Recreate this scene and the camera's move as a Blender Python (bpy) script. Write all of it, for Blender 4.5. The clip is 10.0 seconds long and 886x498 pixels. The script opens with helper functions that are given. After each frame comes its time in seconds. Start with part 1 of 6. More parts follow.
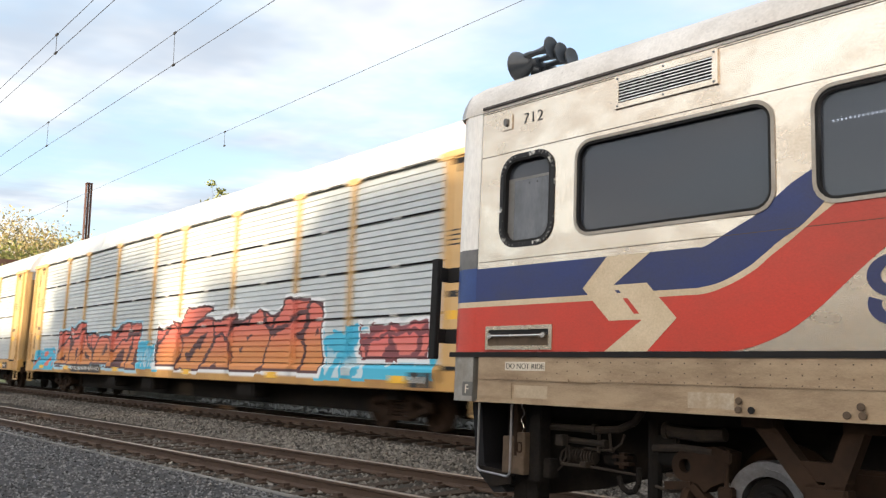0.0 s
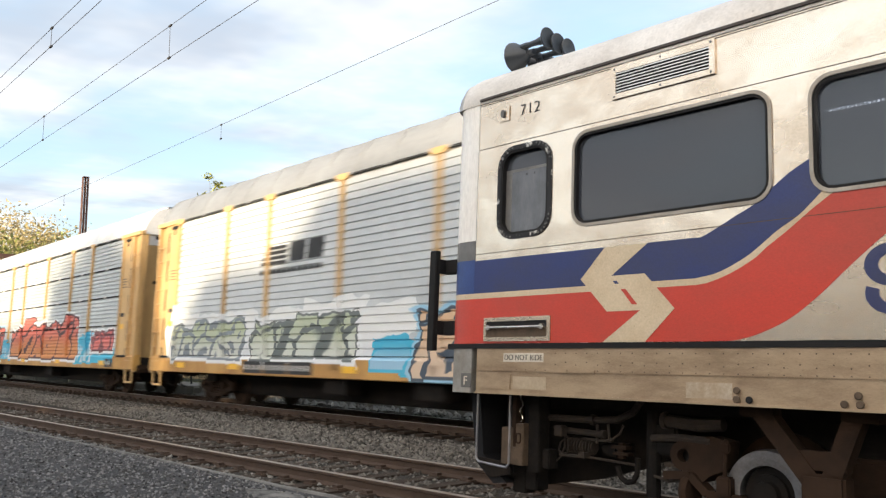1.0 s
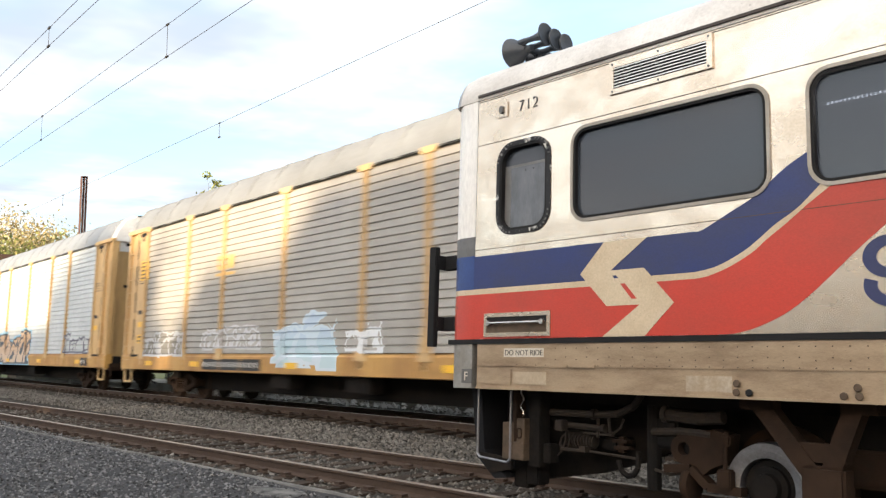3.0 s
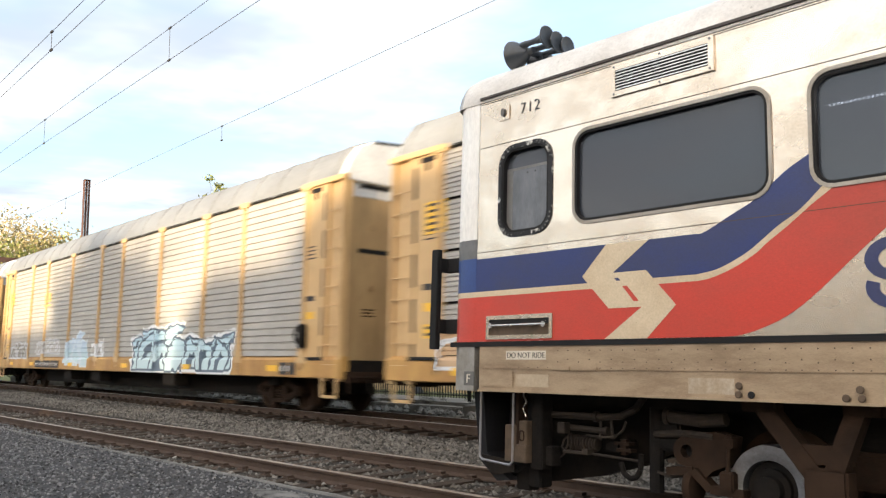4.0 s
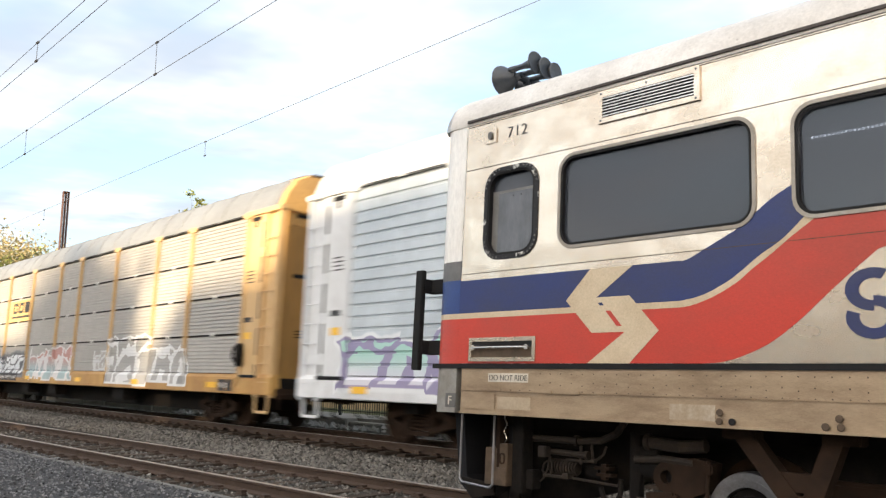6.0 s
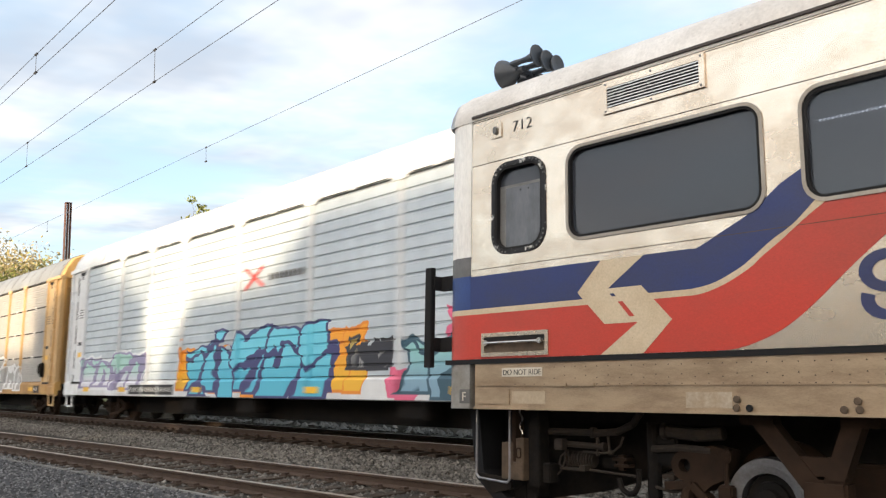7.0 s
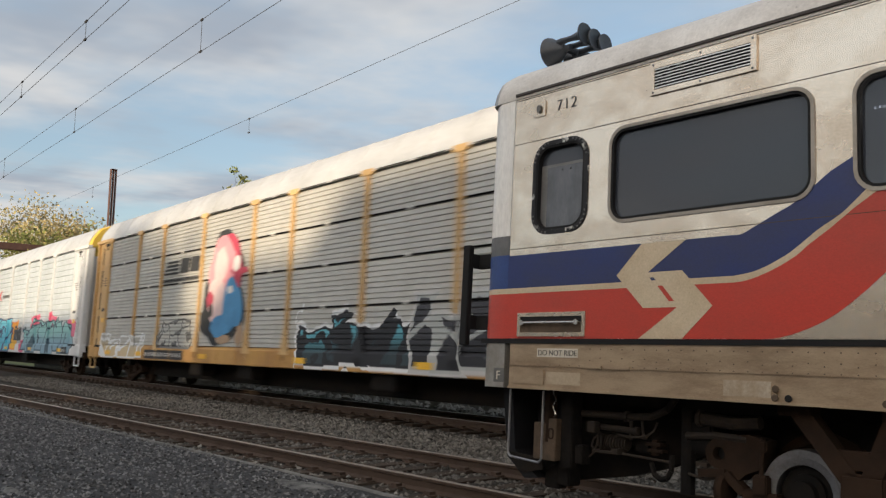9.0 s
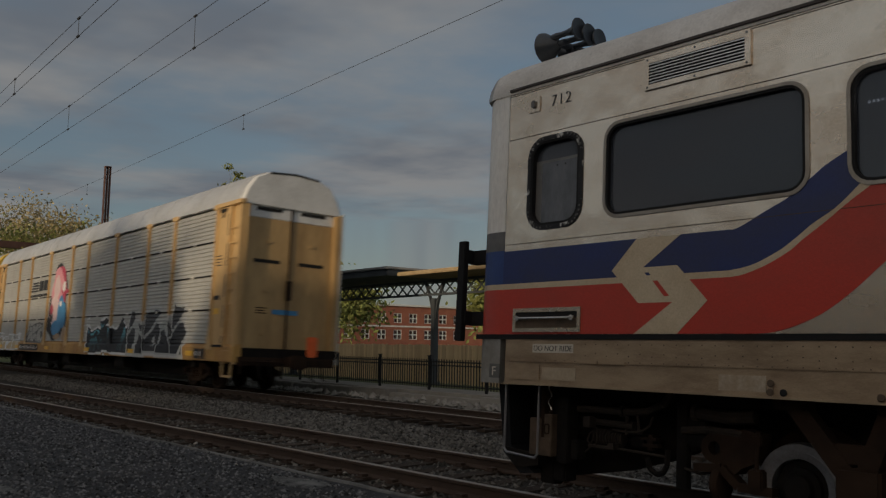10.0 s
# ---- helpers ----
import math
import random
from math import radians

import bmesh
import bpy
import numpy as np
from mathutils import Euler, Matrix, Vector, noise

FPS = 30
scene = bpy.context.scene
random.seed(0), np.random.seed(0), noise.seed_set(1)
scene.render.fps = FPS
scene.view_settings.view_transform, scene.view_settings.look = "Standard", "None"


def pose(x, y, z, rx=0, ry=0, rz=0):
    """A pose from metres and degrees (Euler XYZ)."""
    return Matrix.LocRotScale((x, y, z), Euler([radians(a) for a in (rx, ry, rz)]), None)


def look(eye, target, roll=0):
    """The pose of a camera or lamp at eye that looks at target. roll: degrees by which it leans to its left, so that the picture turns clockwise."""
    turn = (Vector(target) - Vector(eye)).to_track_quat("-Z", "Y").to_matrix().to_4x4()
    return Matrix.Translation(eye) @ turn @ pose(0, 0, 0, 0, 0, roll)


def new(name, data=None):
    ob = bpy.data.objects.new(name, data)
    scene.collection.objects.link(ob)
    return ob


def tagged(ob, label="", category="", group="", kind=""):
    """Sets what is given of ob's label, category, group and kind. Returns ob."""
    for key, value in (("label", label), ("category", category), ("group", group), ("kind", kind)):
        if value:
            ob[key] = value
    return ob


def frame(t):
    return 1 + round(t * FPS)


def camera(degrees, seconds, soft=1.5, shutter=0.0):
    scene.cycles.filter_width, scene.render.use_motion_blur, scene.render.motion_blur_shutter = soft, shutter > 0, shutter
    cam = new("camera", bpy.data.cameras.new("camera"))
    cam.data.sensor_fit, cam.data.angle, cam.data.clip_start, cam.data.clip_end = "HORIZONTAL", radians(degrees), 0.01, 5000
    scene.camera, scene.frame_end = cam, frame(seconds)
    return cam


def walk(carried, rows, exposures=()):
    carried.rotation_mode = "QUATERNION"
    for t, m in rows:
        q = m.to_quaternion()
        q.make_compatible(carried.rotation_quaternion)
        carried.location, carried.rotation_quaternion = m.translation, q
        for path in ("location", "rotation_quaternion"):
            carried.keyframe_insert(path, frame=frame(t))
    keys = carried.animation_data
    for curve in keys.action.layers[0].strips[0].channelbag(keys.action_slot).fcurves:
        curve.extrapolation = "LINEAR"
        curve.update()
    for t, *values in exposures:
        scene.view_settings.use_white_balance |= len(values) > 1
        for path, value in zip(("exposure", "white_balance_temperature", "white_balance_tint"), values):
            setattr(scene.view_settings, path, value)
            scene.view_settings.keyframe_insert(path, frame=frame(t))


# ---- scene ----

cam = camera(54.78, 10.0, soft=1.3, shutter=0.5)

# t, yaw, pitch, roll, x, y, z of the hand-held camera
PATH = [
    (0.0, 0.985, 7.457, -0.476, 0.020, 0.055, 0.008), (0.5, 0.882, 7.266, -0.319, 0.020, 0.054, -0.006),
    (1.0, 0.876, 6.901, -0.093, 0.019, 0.054, 0.010), (1.5, 0.723, 6.822, -0.116, 0.016, 0.057, 0.004),
    (2.0, 0.758, 6.653, 0.039, 0.023, 0.052, 0.006), (2.5, 0.819, 6.634, 0.339, 0.027, 0.043, 0.003),
    (4.0, 1.048, 6.850, 0.481, 0.035, 0.039, 0.004), (4.5, 1.161, 7.078, 0.802, 0.040, 0.033, 0.005),
    (5.0, 1.272, 7.383, 0.471, 0.041, 0.031, 0.003), (5.5, 1.107, 7.694, -1.355, 0.041, 0.010, 0.001),
    (5.7, 0.058, 8.079, -1.576, 0.039, 0.003, 0.001), (6.8, -0.183, 8.022, 1.197, -0.029, -0.035, 0.002),
    (7.0, 0.006, 8.100, 1.318, -0.020, -0.043, -0.004), (7.5, 0.621, 7.536, 0.112, -0.023, -0.052, -0.007),
    (8.0, 1.566, 6.976, -0.197, -0.029, -0.054, -0.012), (8.5, 2.166, 6.663, -0.872, -0.033, -0.048, -0.004),
    (9.0, 2.233, 6.634, -0.969, -0.041, -0.043, -0.009), (9.5, 2.124, 6.434, -0.605, -0.038, -0.041, -0.013),
    (10.0, 1.975, 6.348, -0.647, -0.044, -0.034, -0.005)]
walk(cam, [(t, pose(x, y, 1.40 + z, 90 + p, r, 49 + w)) for t, w, p, r, x, y, z in PATH],
     exposures=[(0.0, 0.0), (1.0, 0.0), (2.5, 0.2), (5.5, 0.2), (7.0, 0.0), (8.1, -0.05), (8.6, -0.3), (9.0, -0.78), (9.5, -1.5), (10.0, -2.4)])

# ---- world and sun ----
SUN_ELEV, SUN_AZ = 11.0, 165.0   # degrees; azimuth clockwise from +Y
world = bpy.data.worlds.new("sky")
world.use_nodes = True
scene.world = world


def build_sky():
    nt = world.node_tree
    nt.nodes.clear()
    N, L = nt.nodes.new, nt.links.new
    out, bg, sky = N("ShaderNodeOutputWorld"), N("ShaderNodeBackground"), N("ShaderNodeTexSky")
    sky.sky_type, sky.sun_disc = "NISHITA", False
    sky.sun_elevation, sky.sun_rotation = radians(SUN_ELEV), radians(SUN_AZ)
    tc, sep, div = N("ShaderNodeTexCoord"), N("ShaderNodeSeparateXYZ"), N("ShaderNodeMath")
    L(tc.outputs["Generated"], sep.inputs[0])
    zc = N("ShaderNodeMath")
    zc.operation = "MAXIMUM"
    zc.inputs[1].default_value = 0.14
    L(sep.outputs[2], zc.inputs[0])
    comb = N("ShaderNodeCombineXYZ")
    for i in (0, 1):
        d = N("ShaderNodeMath")
        d.operation = "DIVIDE"
        L(sep.outputs[i], d.inputs[0])
        L(zc.outputs[0], d.inputs[1])
        L(d.outputs[0], comb.inputs[i])
    nodes = []
    for scale, detail, lo, hi in ((0.6, 6, 0.36, 0.64), (1.0, 4, 0.34, 0.66)):
        n, r = N("ShaderNodeTexNoise"), N("ShaderNodeMapRange")
        n.inputs["Scale"].default_value, n.inputs["Detail"].default_value = scale, detail
        n.inputs["Roughness"].default_value = 0.55
        L(comb.outputs[0], n.inputs["Vector"])
        r.interpolation_type = "SMOOTHSTEP"
        r.inputs["From Min"].default_value, r.inputs["From Max"].default_value = lo, hi
        L(n.outputs["Fac"], r.inputs["Value"])
        nodes.append(r)
    cloud = N("ShaderNodeMix")
    cloud.data_type = "RGBA"
    cloud.inputs["A"].default_value, cloud.inputs["B"].default_value = (6.7, 7.5, 8.7, 1), (11.8, 11.9, 12.0, 1)
    L(nodes[1].outputs[0], cloud.inputs["Factor"])
    boost = N("ShaderNodeVectorMath")
    boost.operation = "MULTIPLY_ADD"
    boost.inputs[1].default_value = (1.9, 1.9, 1.9)
    boost.inputs[2].default_value = (3.0, 3.9, 4.9)
    L(sky.outputs[0], boost.inputs[0])
    mix = N("ShaderNodeMix")
    mix.data_type = "RGBA"
    L(nodes[0].outputs[0], mix.inputs["Factor"])
    L(boost.outputs[0], mix.inputs["A"])
    L(cloud.outputs["Result"], mix.inputs["B"])
    # the sky brightens and warms towards the low sun
    dot, lift = N("ShaderNodeVectorMath"), N("ShaderNodeMath")
    dot.operation, lift.operation = "DOT_PRODUCT", "MAXIMUM"
    az, el = radians(SUN_AZ), radians(35)
    dot.inputs[1].default_value = (math.sin(az) * math.cos(el), math.cos(az) * math.cos(el), math.sin(el))
    lift.inputs[1].default_value = 0.0
    L(tc.outputs["Generated"], dot.inputs[0])
    L(dot.outputs["Value"], lift.inputs[0])
    warm, scaled = N("ShaderNodeVectorMath"), N("ShaderNodeVectorMath")
    warm.operation, scaled.operation = "MULTIPLY_ADD", "MULTIPLY"
    warm.inputs[1].default_value, warm.inputs[2].default_value = (1.42, 1.12, 0.84), (1, 1, 1)
    L(lift.outputs[0], warm.inputs[0])
    L(warm.outputs[0], scaled.inputs[0])
    L(mix.outputs["Result"], scaled.inputs[1])
    L(scaled.outputs[0], bg.inputs["Color"])
    bg.inputs["Strength"].default_value = 0.1
    L(bg.outputs[0], out.inputs[0])


build_sky()
sun = new("sun", bpy.data.lights.new("sun", "SUN"))
sun.data.energy, sun.data.angle, sun.data.color = 9.8, radians(1.0), (1.0, 0.80, 0.54)
_a, _e = radians(SUN_AZ), radians(SUN_ELEV)
sun.matrix_world = look((math.sin(_a) * math.cos(_e) * 60, math.cos(_a) * math.cos(_e) * 60, math.sin(_e) * 60), (0, 0, 0))


# ---- materials ----
def rgba(c):
    return (c[0], c[1], c[2], 1.0)


def material(name, base, rough=0.6, metal=0.0, dirt=None, scale=3.0, amount=0.5, fine=40.0, bump=0.15, spread=0.0, streak=1.0, coord="Object", spec=0.5, dist=0.01, specks=0.0):
    """Colour varied at two scales, with grain relief; spread varies it piece by piece; streak stretches stains downwards."""
    m = bpy.data.materials.new(name)
    m.use_nodes = True
    nt = m.node_tree
    N, L = nt.nodes.new, nt.links.new
    b = nt.nodes["Principled BSDF"]
    b.inputs["Metallic"].default_value = metal
    b.inputs["Specular IOR Level"].default_value = spec
    tc, mp = N("ShaderNodeTexCoord"), N("ShaderNodeMapping")
    mp.inputs["Scale"].default_value = (1, 1, 1 / streak)
    L(tc.outputs[coord], mp.inputs["Vector"])
    big, small = N("ShaderNodeTexNoise"), N("ShaderNodeTexNoise")
    for n, s, d in ((big, scale, 5), (small, fine, 3)):
        n.inputs["Scale"].default_value, n.inputs["Detail"].default_value = s, d
        n.inputs["Roughness"].default_value = 0.65
        L(mp.outputs[0], n.inputs["Vector"])
    ramp = N("ShaderNodeMapRange")
    ramp.inputs["From Min"].default_value, ramp.inputs["From Max"].default_value = 0.38, 0.72
    ramp.inputs["To Max"].default_value = amount
    L(big.outputs["Fac"], ramp.inputs["Value"])
    mix = N("ShaderNodeMix")
    mix.data_type = "RGBA"
    mix.inputs["A"].default_value = rgba(base)
    mix.inputs["B"].default_value = rgba(dirt or [c * 0.45 for c in base])
    L(ramp.outputs[0], mix.inputs["Factor"])
    hsv = N("ShaderNodeHueSaturation")
    val = N("ShaderNodeMapRange")
    val.inputs["To Min"].default_value, val.inputs["To Max"].default_value = 0.78, 1.22
    L(small.outputs["Fac"], val.inputs["Value"])
    last = val.outputs[0]
    if spread:
        oi, rr, mu = N("ShaderNodeObjectInfo"), N("ShaderNodeMapRange"), N("ShaderNodeMath")
        rr.inputs["To Min"].default_value, rr.inputs["To Max"].default_value = 1 - spread, 1 + spread
        mu.operation = "MULTIPLY"
        L(oi.outputs["Random"], rr.inputs["Value"])
        L(rr.outputs[0], mu.inputs[0])
        L(last, mu.inputs[1])
        last = mu.outputs[0]
    L(last, hsv.inputs["Value"])
    colour = mix.outputs["Result"]
    if specks:
        # small splashes of dirt, thicker where the stains are
        vo, sp, mu2, mk, sm = N("ShaderNodeTexVoronoi"), N("ShaderNodeMapRange"), N("ShaderNodeMath"), N("ShaderNodeMapRange"), N("ShaderNodeMix")
        vo.inputs["Scale"].default_value = specks
        L(mp.outputs[0], vo.inputs["Vector"])
        sp.inputs["From Min"].default_value, sp.inputs["From Max"].default_value = 0.10, 0.26
        sp.inputs["To Min"].default_value, sp.inputs["To Max"].default_value = 1.0, 0.0
        L(vo.outputs["Distance"], sp.inputs["Value"])
        mk.inputs["From Min"].default_value, mk.inputs["From Max"].default_value = 0.48, 0.68
        mk.inputs["To Max"].default_value = 0.55
        L(small.outputs["Fac"], mk.inputs["Value"])
        mu2.operation = "MULTIPLY"
        L(sp.outputs[0], mu2.inputs[0])
        L(mk.outputs[0], mu2.inputs[1])
        sm.data_type = "RGBA"
        L(mu2.outputs[0], sm.inputs["Factor"])
        L(colour, sm.inputs["A"])
        sm.inputs["B"].default_value = rgba([c * 0.5 for c in (dirt or base)])
        colour = sm.outputs["Result"]
    L(colour, hsv.inputs["Color"])
    L(hsv.outputs[0], b.inputs["Base Color"])
    ro = N("ShaderNodeMapRange")
    ro.inputs["To Min"].default_value, ro.inputs["To Max"].default_value = max(rough - 0.12, 0.03), min(rough + 0.18, 1)
    L(big.outputs["Fac"], ro.inputs["Value"])
    L(ro.outputs[0], b.inputs["Roughness"])
    if bump:
        bp = N("ShaderNodeBump")
        bp.inputs["Strength"].default_value, bp.inputs["Distance"].default_value = bump, dist
        L(small.outputs["Fac"], bp.inputs["Height"])
        L(bp.outputs[0], b.inputs["Normal"])
    m["colour_out"] = hsv.name
    return m


def island_spread(m, lo, hi):
    """Vary a joined mesh piece by piece."""
    nt = m.node_tree
    geo, rr = nt.nodes.new("ShaderNodeNewGeometry"), nt.nodes.new("ShaderNodeMapRange")
    rr.inputs["To Min"].default_value, rr.inputs["To Max"].default_value = lo, hi
    nt.links.new(geo.outputs["Random Per Island"], rr.inputs["Value"])
    nt.links.new(rr.outputs[0], nt.nodes[m["colour_out"]].inputs["Value"])
    return m


def glass(name, tint, rough=0.02):
    m = bpy.data.materials.new(name)
    m.use_nodes = True
    b = m.node_tree.nodes["Principled BSDF"]
    b.inputs["Base Color"].default_value = rgba(tint)
    b.inputs["Transmission Weight"].default_value, b.inputs["Roughness"].default_value, b.inputs["IOR"].default_value = 1.0, rough, 1.45
    return m


def glow(name, colour, strength):
    m = bpy.data.materials.new(name)
    m.use_nodes = True
    b = m.node_tree.nodes["Principled BSDF"]
    b.inputs["Base Color"].default_value = rgba(colour)
    b.inputs["Emission Color"].default_value, b.inputs["Emission Strength"].default_value = rgba(colour), strength
    return m


STEEL = material("coach_steel", (0.72, 0.635, 0.53), 0.22, 0.75, (0.37, 0.255, 0.155), 1.1, 0.68, 50, 0.06, streak=0.7, specks=22)
CAP = material("dented_cap", (0.50, 0.49, 0.47), 0.35, 0.7, (0.22, 0.19, 0.16), 6, 0.7, 12, 0.6, dist=0.03)
FRAME = material("window_frame", (0.36, 0.325, 0.28), 0.45, 0.5, (0.2, 0.16, 0.12), 3, 0.6)
# white post paint, with the sky's glare put into the pale base colour
CORNER = material("corner_white", (0.86, 0.84, 0.80), 0.4, 0.1, (0.55, 0.48, 0.4), 1.5, 0.5, 40, 0.05, streak=3)
STEEL_DIRTY = material("coach_skirt", (0.37, 0.275, 0.18), 0.5, 0.3, (0.15, 0.095, 0.055), 2.2, 0.7, 46, 0.12, streak=0.3, specks=24)
ROOF_STEEL = material("coach_roof", (0.74, 0.71, 0.67), 0.5, 0.3, (0.3, 0.26, 0.22), 1.5, 0.5, 40, 0.08, specks=14)
CORNER_GREY = material("corner_grey", (0.30, 0.285, 0.26), 0.5, 0.3, (0.16, 0.13, 0.10), 3, 0.7, 40, 0.1)
# brighter, more saturated blue than the side stripe
BLUE_BRIGHT = material("blue_corner", (0.016, 0.05, 0.20), 0.4, 0, (0.02, 0.035, 0.12), 2, 0.6, 60, 0.03)
BLUE = material("blue_stripe", (0.014, 0.027, 0.125), 0.38, 0, (0.035, 0.037, 0.075), 1.2, 0.8, 60, 0.03, streak=0.6, specks=22)
RED = material("red_stripe", (0.50, 0.042, 0.023), 0.38, 0, (0.34, 0.05, 0.03), 1.2, 0.7, 60, 0.03, streak=0.6, specks=22)
CREAM = material("cream_stripe", (0.58, 0.475, 0.33), 0.45, 0.1, (0.40, 0.29, 0.17), 3, 0.5, 60, 0.04, specks=26)
DRIP = material("drip_rail", (0.055, 0.042, 0.036), 0.6, 0.1, (0.03, 0.025, 0.022), 5, 0.6)
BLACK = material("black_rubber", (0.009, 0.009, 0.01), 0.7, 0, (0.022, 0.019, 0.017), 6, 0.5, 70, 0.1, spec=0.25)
GREY_TRIM = material("grey_trim", (0.17, 0.165, 0.16), 0.5, 0.4, (0.09, 0.08, 0.07), 4, 0.5)
CHROME = material("bright_metal", (0.62, 0.60, 0.57), 0.22, 0.9, (0.4, 0.36, 0.3), 8, 0.4, 60, 0.03)
COLUMN = material("step_grime", (0.105, 0.07, 0.043), 0.75, 0.1, (0.045, 0.031, 0.021), 7, 0.85)
PLOUGH = material("plough_paint", (0.013, 0.013, 0.015), 0.75, 0, (0.022, 0.021, 0.021), 4, 0.6, spec=0.15)
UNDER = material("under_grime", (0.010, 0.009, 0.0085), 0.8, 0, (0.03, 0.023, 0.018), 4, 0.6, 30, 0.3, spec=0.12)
PIPEWORK = material("pipe_grime", (0.034, 0.028, 0.024), 0.7, 0.1, (0.06, 0.044, 0.032), 9, 0.7, 40, 0.2, spec=0.2)
TRUCK = material("truck_rust", (0.040, 0.024, 0.0155), 0.8, 0.1, (0.02, 0.014, 0.011), 5, 0.8, 40, 0.3, spec=0.12)
DISC = material("brake_disc", (0.33, 0.33, 0.345), 0.35, 0.8, (0.12, 0.10, 0.085), 7, 0.6, 60, 0.08)
GLASS_DARK = glass("tinted_glass", (0.070, 0.080, 0.10), 0.06)
GLASS_DARK.node_tree.nodes["Principled BSDF"].inputs["Transmission Weight"].default_value = 0.35   # dusty film on the pane
GLASS_DARK.node_tree.nodes["Principled BSDF"].inputs["IOR"].default_value = 1.42
# pale blotches in the colour stand for daylight in the small window
DAYLIT_PANE = material("daylit_pane", (0.055, 0.058, 0.066), 0.2, 0, (0.17, 0.18, 0.205), 2.2, 0.9, 30, 0.0, streak=2.5)
PEELED = material("peeled_rubber", (0.02, 0.02, 0.022), 0.6, 0, (0.55, 0.54, 0.51), 11, 0.95, 60, 0.2, spec=0.3)
for n in PEELED.node_tree.nodes:
    if n.bl_idname == "ShaderNodeMapRange" and abs(n.inputs["From Min"].default_value - 0.38) < 0.01:
        n.inputs["From Min"].default_value, n.inputs["From Max"].default_value = 0.57, 0.62
INNER = material("dark_interior", (0.06, 0.062, 0.066), 0.7, 0, None, 2, 0.4)
HORN = material("horn_paint", (0.045, 0.054, 0.068), 0.4, 0.2, (0.08, 0.08, 0.08), 8, 0.5)
WHITE_PAPER = material("white_decal", (0.62, 0.57, 0.48), 0.6, 0, (0.42, 0.36, 0.28), 6, 0.6)
TAN_PAPER = material("tan_sticker", (0.40, 0.32, 0.225), 0.6, 0, (0.30, 0.23, 0.15), 6, 0.6)
OLD_PAPER = material("old_sticker", (0.33, 0.25, 0.165), 0.6, 0.1, (0.50, 0.44, 0.36), 5, 0.9)
INK = material("black_letters", (0.02, 0.02, 0.022), 0.6, 0, None, 9, 0.3)
RUST = material("rail_rust", (0.062, 0.038, 0.025), 0.85, 0.1, (0.045, 0.027, 0.018), 3, 0.7, 45, 0.35)
RAIL_TOP = material("rail_head", (0.30, 0.25, 0.21), 0.4, 0.7, (0.14, 0.085, 0.06), 4, 0.6, 60, 0.05)
TIE = material("tie_wood", (0.06, 0.045, 0.035), 0.9, 0, (0.045, 0.034, 0.026), 4, 0.7, 35, 0.6, spread=0.3, spec=0.12)
BALLAST = material("ballast_bed", (0.058, 0.052, 0.046), 0.95, 0, (0.028, 0.024, 0.020), 1.3, 0.7, 30, 1.0, coord="Object", spec=0.12, dist=0.05)
STONE = island_spread(material("ballast_stone", (0.128, 0.119, 0.107), 0.9, 0, (0.048, 0.039, 0.03), 1.5, 0.6, 30, 0.4, spec=0.15), 0.4, 1.7)
ASPHALT = material("cinder_ground", (0.062, 0.061, 0.064), 0.92, 0, (0.032, 0.032, 0.033), 1.1, 0.8, 12, 1.0, spec=0.12, dist=0.045)
PEBBLE = island_spread(material("cinder_grit", (0.100, 0.099, 0.100), 0.9, 0, (0.062, 0.062, 0.062), 2, 0.5, 30, 0.4, spec=0.15), 0.3, 2.4)
CONCRETE = material("concrete", (0.30, 0.28, 0.25), 0.9, 0, (0.16, 0.145, 0.125), 1.3, 0.7, 25, 0.5)
PALE = material("pale_grit", (0.17, 0.165, 0.155), 0.95, 0, (0.045, 0.044, 0.043), 2.5, 0.95, 30, 0.8)
POLE = material("weathered_steel", (0.105, 0.055, 0.045), 0.8, 0.2, (0.06, 0.032, 0.028), 2, 0.6, 30, 0.2)
WIRE = material("wire_metal", (0.06, 0.062, 0.07), 0.6, 0.4, None, 2, 0.3)
IRON = material("black_iron", (0.012, 0.012, 0.013), 0.5, 0.2, None, 4, 0.4)
PLANK = material("fence_plank", (0.50, 0.37, 0.21), 0.85, 0, (0.32, 0.22, 0.12), 3, 0.6, 40, 0.3, spread=0.2, streak=6)
CANOPY = material("canopy_steel", (0.10, 0.115, 0.13), 0.6, 0.3, (0.05, 0.05, 0.055), 2, 0.6)
CANOPY_TOP = material("canopy_roof", (0.36, 0.36, 0.36), 0.7, 0.1, (0.2, 0.2, 0.2), 1.5, 0.6)
BRICK = material("red_brick", (0.36, 0.135, 0.085), 0.9, 0, (0.24, 0.085, 0.06), 0.6, 0.7, 9, 0.3)
WHITE = material("white_paint", (0.78, 0.77, 0.74), 0.6, 0, (0.55, 0.53, 0.5), 2, 0.4)
PANE = glass("window_glass", (0.55, 0.6, 0.62))
GRASS = material("lawn", (0.09, 0.115, 0.03), 0.95, 0, (0.14, 0.12, 0.05), 0.5, 0.8, 12, 1.0)
BARK = material("bark", (0.11, 0.085, 0.065), 0.95, 0, None, 3, 0.6, 20, 0.6)
LEAF = island_spread(material("green_leaf", (0.15, 0.18, 0.05), 0.8, 0, (0.22, 0.21, 0.06), 0.4, 0.8, 5, 0), 0.6, 1.5)
LEAF_AUTUMN = island_spread(material("autumn_leaf", (0.34, 0.27, 0.14), 0.8, 0, (0.22, 0.21, 0.095), 0.3, 0.9, 5, 0), 0.6, 1.5)
ORANGE = material("orange_flag", (0.85, 0.16, 0.04), 0.6, 0, None, 4, 0.3)
